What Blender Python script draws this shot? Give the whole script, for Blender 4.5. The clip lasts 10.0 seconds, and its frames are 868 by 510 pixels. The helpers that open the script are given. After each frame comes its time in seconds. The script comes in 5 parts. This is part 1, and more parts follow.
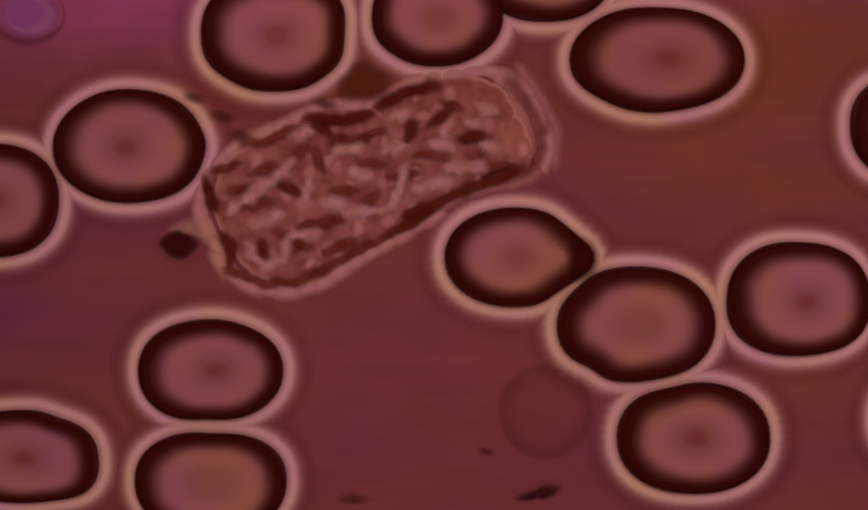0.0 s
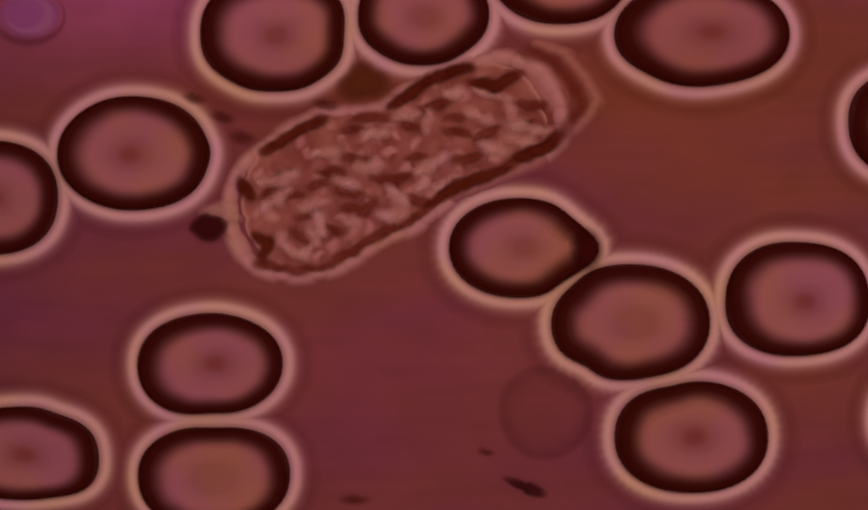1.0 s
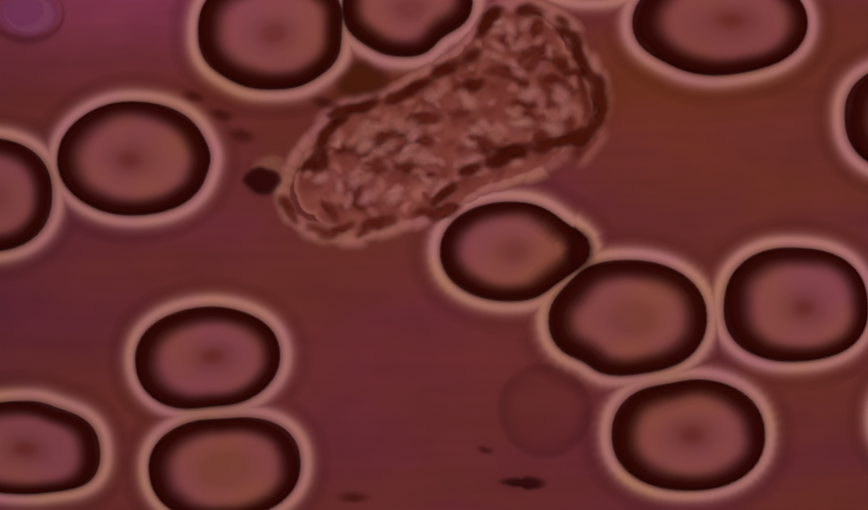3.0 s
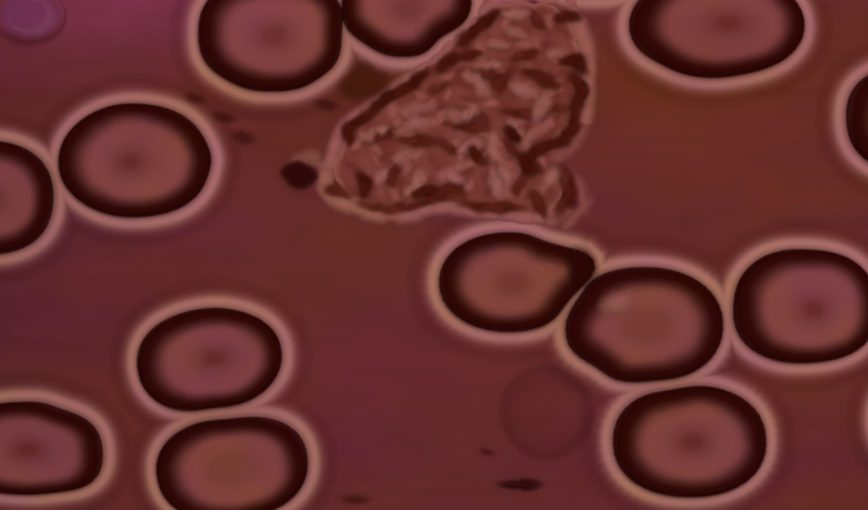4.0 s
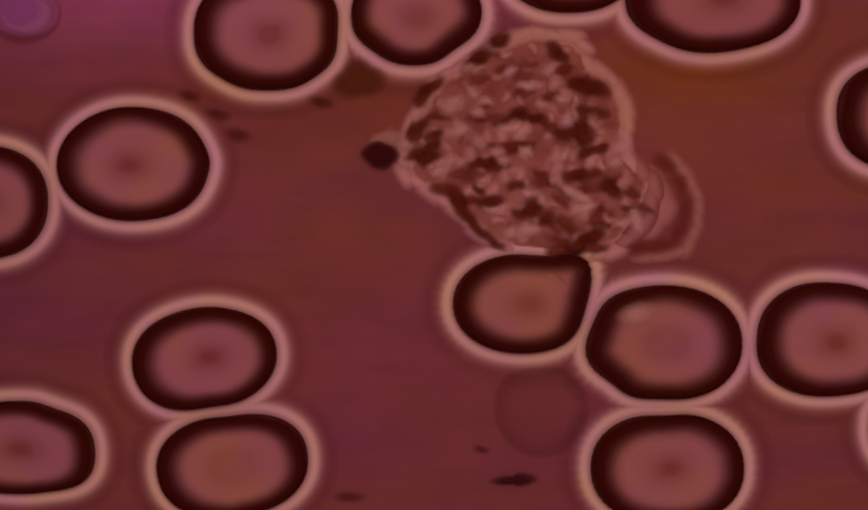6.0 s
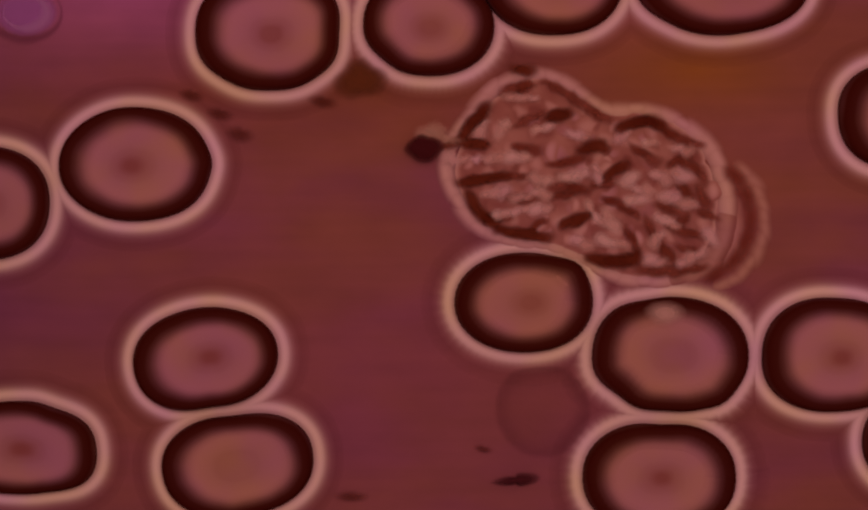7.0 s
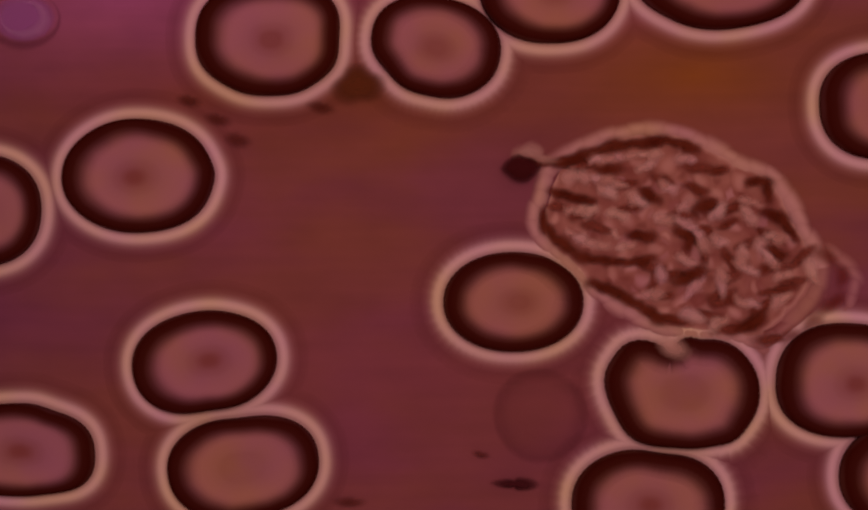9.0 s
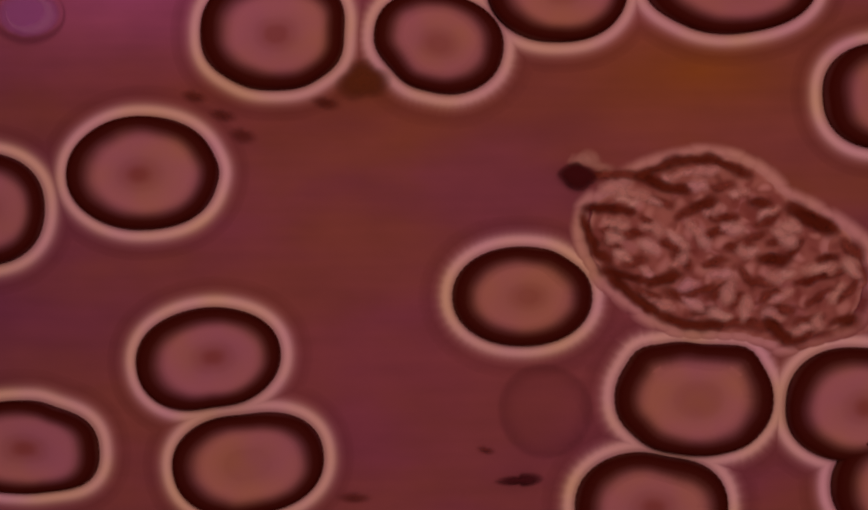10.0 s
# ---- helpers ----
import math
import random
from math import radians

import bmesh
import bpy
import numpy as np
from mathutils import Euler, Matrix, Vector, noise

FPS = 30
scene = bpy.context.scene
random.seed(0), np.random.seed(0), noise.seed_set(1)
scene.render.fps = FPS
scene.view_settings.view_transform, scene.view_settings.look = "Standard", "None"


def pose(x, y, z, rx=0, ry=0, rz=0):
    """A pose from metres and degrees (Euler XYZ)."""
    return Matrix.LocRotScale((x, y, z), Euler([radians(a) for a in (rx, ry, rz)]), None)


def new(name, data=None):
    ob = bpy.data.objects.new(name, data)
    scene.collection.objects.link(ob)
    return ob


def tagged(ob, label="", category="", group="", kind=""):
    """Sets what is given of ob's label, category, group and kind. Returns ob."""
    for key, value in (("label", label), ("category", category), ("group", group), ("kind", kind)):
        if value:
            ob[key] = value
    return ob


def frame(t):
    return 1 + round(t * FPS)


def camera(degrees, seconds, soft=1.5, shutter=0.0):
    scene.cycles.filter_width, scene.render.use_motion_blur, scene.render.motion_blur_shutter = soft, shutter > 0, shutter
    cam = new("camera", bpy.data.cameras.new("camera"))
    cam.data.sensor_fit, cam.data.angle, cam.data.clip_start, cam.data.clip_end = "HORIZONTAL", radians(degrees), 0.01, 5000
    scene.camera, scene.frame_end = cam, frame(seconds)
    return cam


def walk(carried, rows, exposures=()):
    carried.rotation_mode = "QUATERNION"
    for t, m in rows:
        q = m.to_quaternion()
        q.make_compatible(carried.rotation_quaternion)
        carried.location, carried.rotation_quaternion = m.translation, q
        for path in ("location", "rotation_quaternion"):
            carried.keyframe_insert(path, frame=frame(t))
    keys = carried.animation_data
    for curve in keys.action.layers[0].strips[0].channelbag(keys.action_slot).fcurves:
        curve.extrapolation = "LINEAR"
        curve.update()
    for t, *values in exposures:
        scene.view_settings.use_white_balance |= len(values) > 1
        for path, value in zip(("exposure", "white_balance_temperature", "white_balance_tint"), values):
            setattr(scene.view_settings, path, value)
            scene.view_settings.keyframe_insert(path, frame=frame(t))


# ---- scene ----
# A drop of blood under the microscope, enlarged: 1 micrometre is about 37 mm here, so a red cell is 0.27 m across.
DIST = 2.926            # eye height over the slide
cam = camera(30.0, 10.0, soft=2.4)

TIMES = (0, 0.5, 1, 1.5, 2, 2.5, 4, 4.5, 5, 5.5, 7, 7.5, 8, 8.5, 9, 9.5, 10)
# small weave of the film in the gate, in mm: to the right, and down
WEAVE_X = (0, 0, 0, -1, 0, -2, 2, 3, -2, -8, -5, 0, 5, 0, -9, -8, 0)
WEAVE_Y = (0, 2, 1, -3, -4, -4, 1, 0, 0, -3, -4, -2, 8, 7, 6, 1, -2)
walk(cam, [(t, pose(-a / 1000, b / 1000, DIST)) for t, a, b in zip(TIMES, WEAVE_X, WEAVE_Y)],
     exposures=((0, -0.02, 6150, 6), (1, 0.04, 6500, 7), (1.5, -0.03, 6500, 7), (2.5, -0.03, 6500, 6), (4, -0.12, 6500, 8), (5.5, -0.11, 6500, 14), (7, 0.01, 6500, 8), (7.5, 0.02, 6600, 7), (8.5, -0.06, 6500, 7), (9, -0.06, 6500, 7), (9.5, 0.04, 6500, 7), (10, 0.0, 6500, 7)))


def spot(u, v, t, z=0.02):
    """The place on the slide, at height z, of a plan position u right, v down (mm from the field's corner) at t."""
    k = (DIST - z) / DIST
    wx, wy = np.interp(t, TIMES, WEAVE_X), np.interp(t, TIMES, WEAVE_Y)
    return Vector(((u - wx - 784) / 1000 * k - wx / 1000 * (1 - k), (461 - v + wy) / 1000 * k + wy / 1000 * (1 - k), z))


# ---- light: even lamp added over the slide for the microscope's light from below ----
world = bpy.data.worlds.new("world")
world.use_nodes = True
scene.world = world
world.node_tree.nodes["Background"].inputs[0].default_value = (1.0, 0.98, 0.92, 1)
world.node_tree.nodes["Background"].inputs[1].default_value = 0.38
lamp_data = bpy.data.lights.new("stand_in_lamp", "AREA")
lamp_data.shape, lamp_data.size, lamp_data.energy, lamp_data.color = "DISK", 1.6, 50.5, (1.0, 0.975, 0.915)
lamp = new("stand_in_lamp", lamp_data)
lamp.matrix_basis = pose(0.3, 0.65, 3.4)


# ---- materials ----
def srgb(r, g, b):
    return tuple(((c / 255 + 0.055) / 1.055) ** 2.4 if c > 10 else c / 255 / 12.92 for c in (r, g, b)) + (1,)


class Nodes:
    def __init__(self, name):
        self.mat = bpy.data.materials.new(name)
        self.mat.use_nodes = True
        self.tree = self.mat.node_tree
        self.bsdf = self.tree.nodes["Principled BSDF"]
        self.bsdf.inputs["Roughness"].default_value = 0.6
        self.bsdf.inputs["Specular IOR Level"].default_value = 0.0

    def add(self, kind, **values):
        node = self.tree.nodes.new(kind)
        for key, value in values.items():
            node.inputs[key].default_value = value
        return node

    def link(self, a, b):
        self.tree.links.new(a, b)

    def ramp(self, source, stops, smooth=True):
        node = self.add("ShaderNodeValToRGB")
        node.color_ramp.interpolation = "B_SPLINE" if smooth else "LINEAR"
        els = node.color_ramp.elements
        while len(els) < len(stops):
            els.new(0.5)
        for el, (at, col) in zip(els, stops):
            el.position, el.color = at, col if len(col) == 4 else (*col, 1)
        self.link(source, node.inputs[0])
        return node.outputs[0]

    def noise(self, scale, detail=3, stretch=(1, 1, 1)):
        geo, mp, nz = self.add("ShaderNodeNewGeometry"), self.add("ShaderNodeMapping"), self.add("ShaderNodeTexNoise")
        mp.inputs["Scale"].default_value = stretch
        mp.inputs["Location"].default_value = (3.1, 7.3, 0.47)
        nz.inputs["Scale"].default_value, nz.inputs["Detail"].default_value = scale, detail
        self.link(geo.outputs["Position"], mp.inputs[0])
        self.link(mp.outputs[0], nz.inputs[0])
        return nz.outputs[0]

    def mix(self, fac, a, b, blend="MIX"):
        node = self.tree.nodes.new("ShaderNodeMix")
        node.data_type, node.blend_type = "RGBA", blend
        for value, i in ((fac, 0), (a, 6), (b, 7)):
            if isinstance(value, (tuple, float, int)):
                node.inputs[i].default_value = value
            else:
                self.link(value, node.inputs[i])
        return node.outputs[2]

    def math(self, op, a, b=0.0):
        node = self.tree.nodes.new("ShaderNodeMath")
        node.operation = op
        for i, value in enumerate((a, b)):
            if isinstance(value, (float, int)):
                node.inputs[i].default_value = value
            else:
                self.link(value, node.inputs[i])
        return node.outputs[0]

    def attr(self, name):
        node = self.add("ShaderNodeAttribute")
        node.attribute_name = name
        return node.outputs["Fac"]

    def blob(self, x, y, rx, ry):
        """1 in the middle of a soft patch of the slide, 0 past its rim."""
        geo, mp, gr = self.add("ShaderNodeNewGeometry"), self.add("ShaderNodeMapping"), self.add("ShaderNodeTexGradient")
        gr.gradient_type = "QUADRATIC_SPHERE"
        mp.vector_type = "TEXTURE"
        mp.inputs["Location"].default_value = (x, y, 0)
        mp.inputs["Scale"].default_value = (rx, ry, 1)
        self.link(geo.outputs["Position"], mp.inputs[0])
        self.link(mp.outputs[0], gr.inputs[0])
        return gr.outputs["Fac"]


def grey(x):
    return (x, x, x, 1)


def bumped(n, height, strength, distance):
    bump = n.add("ShaderNodeBump", Strength=strength, Distance=distance)
    n.link(height, bump.inputs["Height"])
    n.link(bump.outputs[0], n.bsdf.inputs["Normal"])


def tinted(n, colour, k=1.0):
    """The uneven colour cast of the view, painted into the colours by place: cool violet in one corner of the field,
    rusty brown in another.
    """
    c = colour
    for x, y, rx, ry, share, hue in ((-0.43, 0.29, 0.55, 0.18, 0.55, srgb(120, 50, 34)), (-0.10, 0.29, 0.55, 0.17, 0.5, srgb(114, 48, 26)), (0.48, 0.33, 0.80, 0.36, 0.95, srgb(126, 58, 25)),
                                       (-0.80, -0.10, 0.42, 0.70, 0.6, srgb(98, 36, 66)), (-0.56, 0.48, 0.60, 0.22, 0.65, srgb(166, 70, 114)), (0.05, 0.50, 1.20, 0.16, 0.5, srgb(150, 54, 96)),
                                       (0.0, -0.22, 0.95, 0.50, 0.6, srgb(121, 47, 62))):
        c = n.mix(n.math("MULTIPLY", n.blob(x, y, rx, ry), share * k), c, hue, "MIX")
    return c


def plasma_colour(n):
    """The stained plasma at each place of the slide."""
    base = n.ramp(n.noise(2.2, 3, (0.8, 1.4, 1)), [(0.28, srgb(112, 45, 56)), (0.5, srgb(120, 52, 53)), (0.72, srgb(125, 56, 49))])
    blush = n.ramp(n.noise(4.5, 3, (0.6, 1.3, 1)), [(0.34, srgb(116, 46, 70)), (0.5, srgb(119, 50, 54)), (0.66, srgb(124, 58, 37))])
    c = tinted(n, n.mix(0.5, base, blush))
    streak = n.ramp(n.noise(9, 4, (0.35, 6, 1)), [(0.3, grey(0.40)), (0.7, grey(0.60))])
    c = n.mix(0.25, c, streak, "OVERLAY")
    mottle = n.ramp(n.noise(14, 4, (0.7, 1.2, 1)), [(0.3, grey(0.42)), (0.7, grey(0.58))])
    c = n.mix(0.45, c, mottle, "OVERLAY")
    cloud = n.ramp(n.noise(5.5, 2, (0.8, 1.3, 1)), [(0.3, grey(0.41)), (0.7, grey(0.59))])
    return n.mix(0.4, c, cloud, "OVERLAY")


def plasma():
    n = Nodes("stained_plasma")
    n.link(plasma_colour(n), n.bsdf.inputs["Base Color"])
    bumped(n, n.noise(40, 3), 0.15, 0.004)
    return n.mat


def red_cell(name):
    """Haemoglobin: dark where the cell is thick, pale where it is thin, by the attribute r from middle to rim."""
    n = Nodes(name)
    geo = n.add("ShaderNodeNewGeometry")
    wob, chroma = n.add("ShaderNodeTexNoise", Scale=9.0, Detail=2.0), n.add("ShaderNodeTexNoise", Scale=7.0, Detail=2.0)
    for node in (wob, chroma):
        n.link(geo.outputs["Position"], node.inputs[0])
    r = n.math("ADD", n.attr("r"), n.math("MULTIPLY", n.math("SUBTRACT", wob.outputs[0], 0.5), 0.13))
    pale = n.ramp(chroma.outputs[0], [(0.30, srgb(152, 77, 92)), (0.5, srgb(155, 81, 83)), (0.70, srgb(158, 87, 70))])
    pale = tinted(n, pale, 0.45)
    keep = n.ramp(r, [(0.0, grey(0.88)), (0.30, grey(0.90)), (0.45, grey(0.98)), (0.55, grey(1.0)), (0.605, grey(0.94)), (0.66, grey(0.73)),
                      (0.715, grey(0.40)), (0.775, grey(0.15)), (0.84, grey(0.025)), (0.95, grey(0.0)), (1.0, grey(0.12))], False)
    c = n.mix(keep, srgb(54, 8, 4), pale)
    spot = n.ramp(r, [(0.0, grey(0.8)), (0.09, grey(0.66)), (0.20, grey(0.26)), (0.34, grey(0.0))], False)
    c = n.mix(spot, c, srgb(112, 40, 34))
    n.link(c, n.bsdf.inputs["Base Color"])
    return n.mat


def soft(name, colour, stops, edge="h", second=None, mottle=7.0, tones=None, tint=0.0):
    """A film that thins out to nothing across the attribute edge."""
    n = Nodes(name)
    geo, nz, info = n.add("ShaderNodeNewGeometry"), n.add("ShaderNodeTexNoise", Scale=mottle, Detail=2.0), n.add("ShaderNodeObjectInfo")
    n.link(geo.outputs["Position"], nz.inputs[0])
    c = n.mix(n.ramp(nz.outputs[0], [(0.35, grey(0)), (0.65, grey(1))], False), colour, second or colour)
    if tones:
        c = n.mix(info.outputs["Random"], c, tones)
    if tint:
        c = tinted(n, c, tint)
    n.link(c, n.bsdf.inputs["Base Color"])
    if stops:
        alpha = n.ramp(n.attr(edge), [(a, grey(v)) for a, v in stops], False)
        n.link(alpha, n.bsdf.inputs["Alpha"])
    return n.mat


def halo_or_veil(name, low, mid, high, stops, dark):
    """The optical halo round a cell, painted as a bright ring that passes into the plasma outwards, with a slightly
    darker ring past it; also the veil of the front fringe.
    """
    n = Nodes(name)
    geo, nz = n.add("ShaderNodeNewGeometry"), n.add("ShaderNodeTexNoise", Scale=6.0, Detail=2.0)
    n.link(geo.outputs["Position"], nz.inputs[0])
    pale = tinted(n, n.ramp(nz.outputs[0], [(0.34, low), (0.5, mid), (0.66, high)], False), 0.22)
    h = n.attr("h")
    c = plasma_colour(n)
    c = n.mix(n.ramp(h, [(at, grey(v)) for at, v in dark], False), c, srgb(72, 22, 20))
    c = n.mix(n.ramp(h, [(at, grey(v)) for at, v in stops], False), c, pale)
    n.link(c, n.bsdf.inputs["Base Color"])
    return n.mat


def cytoplasm(n):
    geo, nz = n.add("ShaderNodeNewGeometry"), n.add("ShaderNodeTexNoise", Scale=18.0, Detail=2.0)
    n.link(geo.outputs["Position"], nz.inputs[0])
    return tinted(n, n.mix(n.ramp(nz.outputs[0], [(0.35, grey(0)), (0.65, grey(1))], False), srgb(152, 79, 72), srgb(128, 57, 53)), 0.32)


def grain(name, colour=None, second=None, tones=None, stops=(), tint=0.0):
    """A granule in the cytoplasm: its own colour in the middle, the cytoplasm's towards its rim."""
    n = Nodes(name)
    c = cytoplasm(n)
    if colour:
        geo, nz, info = n.add("ShaderNodeNewGeometry"), n.add("ShaderNodeTexNoise", Scale=9.0, Detail=2.0), n.add("ShaderNodeObjectInfo")
        n.link(geo.outputs["Position"], nz.inputs[0])
        own = n.mix(n.ramp(nz.outputs[0], [(0.35, grey(0)), (0.65, grey(1))], False), colour, second)
        own = tinted(n, n.mix(info.outputs["Random"], own, tones), tint) if tint else n.mix(info.outputs["Random"], own, tones)
        c = n.mix(n.ramp(n.attr("h"), [(at, grey(v)) for at, v in stops], False), c, own)
    n.link(c, n.bsdf.inputs["Base Color"])
    return n.mat


PLASMA = plasma()
RED = red_cell("red_cell_haemoglobin")
# halo and darker surround of the microscope's optics, painted as colour
HALO = halo_or_veil("optical_halo", srgb(205, 130, 142), srgb(208, 137, 135), srgb(209, 143, 122),
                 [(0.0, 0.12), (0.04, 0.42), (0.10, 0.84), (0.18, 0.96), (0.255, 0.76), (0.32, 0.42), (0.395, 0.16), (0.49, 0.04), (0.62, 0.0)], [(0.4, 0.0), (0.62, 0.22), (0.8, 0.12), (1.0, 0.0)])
FADE = [(0.0, 1.0), (0.3, 0.95), (0.5, 0.74), (0.7, 0.38), (0.88, 0.1), (1.0, 0.0)]
MIST = [(0.0, 0.86), (0.3, 0.74), (0.5, 0.48), (0.7, 0.21), (0.87, 0.05), (1.0, 0.0)]
DARK = soft("dark_granule", srgb(92, 24, 14), MIST, second=srgb(106, 36, 24), tones=srgb(118, 46, 38))
VEIL = halo_or_veil("fringe_veil", srgb(186, 106, 104), srgb(180, 102, 98), srgb(182, 106, 92), [(0.0, 0.62), (0.5, 0.5), (0.8, 0.2), (1.0, 0.0)], [(0.0, 0.0), (1.0, 0.0)])
EDGE = soft("dark_membrane", srgb(74, 15, 7), MIST, second=srgb(92, 28, 16), tones=srgb(94, 29, 18))
LIGHT = soft("light_granule", srgb(204, 130, 120), [(0.0, 0.7), (0.3, 0.56), (0.6, 0.26), (0.8, 0.08), (1.0, 0.0)], second=srgb(198, 118, 126), tones=srgb(182, 104, 96), tint=0.2)
DARK_GRAIN = grain("small_dark_granule", srgb(88, 26, 19), srgb(108, 40, 34), srgb(118, 50, 46), [(0.0, 0.6), (0.35, 0.46), (0.6, 0.22), (0.8, 0.06), (1.0, 0.0)])
PALE_GRAIN = grain("small_pale_granule", srgb(196, 120, 112), srgb(190, 110, 118), srgb(176, 102, 94), [(0.0, 0.6), (0.35, 0.46), (0.6, 0.22), (0.8, 0.06), (1.0, 0.0)], 0.2)
VESICLE = grain("pale_vesicle", srgb(174, 100, 98), srgb(150, 76, 82), srgb(136, 64, 62), FADE)
FRINGE = soft("fringe_edge", srgb(108, 24, 12), [(0.0, 0.54), (0.3, 0.43), (0.6, 0.21), (0.85, 0.05), (1.0, 0.0)], second=srgb(108, 32, 18))
KNOB = soft("dark_knob", srgb(58, 12, 14), [(0.0, 1.0), (0.6, 1.0), (0.85, 0.6), (1.0, 0.0)])
TIP = soft("thick_cell_tip", srgb(56, 9, 7), [(0.0, 1.0), (0.35, 0.9), (0.7, 0.4), (1.0, 0.0)])
FOLD = soft("pale_cell_fold", srgb(184, 112, 104), [(0.0, 0.75), (0.4, 0.58), (0.7, 0.24), (1.0, 0.0)])
# lobe rims are painted paler to run into the optical halo outside
CYTO = grain("cytoplasm", srgb(196, 122, 114), srgb(190, 114, 110), srgb(192, 118, 108), [(0.0, 0.0), (0.62, 0.0), (0.85, 0.32), (1.0, 0.66)])
SPECK = soft("dark_debris", srgb(62, 16, 20), [(0.0, 1.0), (0.5, 0.9), (0.8, 0.4), (1.0, 0.0)])
FAINT = soft("faint_debris", srgb(80, 22, 14), [(0.0, 0.6), (0.4, 0.46), (0.7, 0.18), (1.0, 0.0)])
BROWN = soft("brown_plasma_patch", srgb(88, 34, 18), [(0.0, 0.95), (0.45, 0.85), (0.75, 0.4), (1.0, 0.0)])
GHOST = soft("ghost_membrane", srgb(84, 26, 32), [(0.0, 0.04), (0.6, 0.05), (0.84, 0.18), (0.92, 0.16), (1.0, 0.0)])
PALE = soft("pale_violet_film", srgb(158, 74, 132), [(0.0, 0.5), (0.6, 0.5), (0.85, 0.35), (1.0, 0.0)])
BRIGHT_RIM = soft("droplet_bright_rim", srgb(186, 104, 138), [(0.0, 0.3), (0.4, 0.2), (1.0, 0.0)])
# shadow along the droplet's lower edge, painted as a dark crescent
SHADOW_EDGE = soft("droplet_shadow_edge", srgb(84, 24, 44), [(0.0, 0.3), (0.4, 0.2), (1.0, 0.0)])
THIN = soft("pale_thin_film", srgb(192, 118, 112), [(0.0, 0.5), (0.4, 0.38), (0.75, 0.13), (1.0, 0.0)], second=srgb(172, 104, 86))
# the white cell's optical halo, strong and faint, painted as colour
EDGE_HALO = halo_or_veil("bright_cell_halo", srgb(194, 116, 122), srgb(195, 120, 116), srgb(197, 127, 108), [(0.0, 0.74), (0.25, 0.60), (0.5, 0.32), (0.75, 0.08), (1.0, 0.0)], [(0.0, 0.0), (1.0, 0.0)])
FAINT_HALO = halo_or_veil("faint_cell_halo", srgb(186, 108, 112), srgb(188, 112, 104), srgb(190, 118, 96), [(0.0, 0.42), (0.2, 0.34), (0.45, 0.16), (0.7, 0.04), (1.0, 0.0)], [(0.0, 0.0), (1.0, 0.0)])


# ---- mesh helpers ----
def grid_mesh(name, rows, closed_first=False, values=None, attribute="r", wrap=True):
    """A mesh from rings of points (all of one length), with one value a ring; the first ring is closed by a fan if asked."""
    n = len(rows[0])
    verts = [p for ring in rows for p in ring]
    faces = []
    for i in range(len(rows) - 1):
        for j in range(n if wrap else n - 1):
            k = (j + 1) % n
            faces.append((i * n + j, (i + 1) * n + j, (i + 1) * n + k, i * n + k))
    vals = [v for v, ring in zip(values or [0] * len(rows), rows) for _ in ring]
    if closed_first:
        verts.append(sum((Vector(p) for p in rows[0]), Vector()) / n)
        vals.append((values or [0])[0])
        faces += [(len(verts) - 1, j, (j + 1) % n) for j in range(n)]
    me = bpy.data.meshes.new(name)
    me.from_pydata([tuple(v) for v in verts], [], faces)
    if values:
        me.attributes.new(attribute, "FLOAT", "POINT").data.foreach_set("value", vals)
    me.shade_smooth()
    me.update()
    return me


def part(name, me, material, parent, label=""):
    ob = new(name, me)
    if not me.materials:
        me.materials.append(material)
    if me.materials[0] != material:
        ob.material_slots[0].link = "OBJECT"
        ob.material_slots[0].material = material
    ob.parent = parent
    return tagged(ob, label)


def outline(a, b, n=2.15, dents=(), count=96):
    """A closed outline: half axes a and b, squareness n, and dents (angle in degrees, depth, spread in degrees; below 0: a point)."""
    pts = []
    for i in range(count):
        th = 2 * math.pi * i / count
        c, s = math.cos(th), math.sin(th)
        r = (abs(c / a) ** n + abs(s / b) ** n) ** (-1 / n)
        for at, depth, spread in dents:
            d = (math.degrees(th) - at + 180) % 360 - 180
            r -= depth * math.exp(-(d / spread) ** 2)
        pts.append(Vector((r * c, r * s, 0)))
    return pts


def normals(pts):
    out = []
    for i in range(len(pts)):
        d = pts[(i + 1) % len(pts)] - pts[i - 1]
        out.append(Vector((d.y, -d.x, 0)).normalized())
    return out


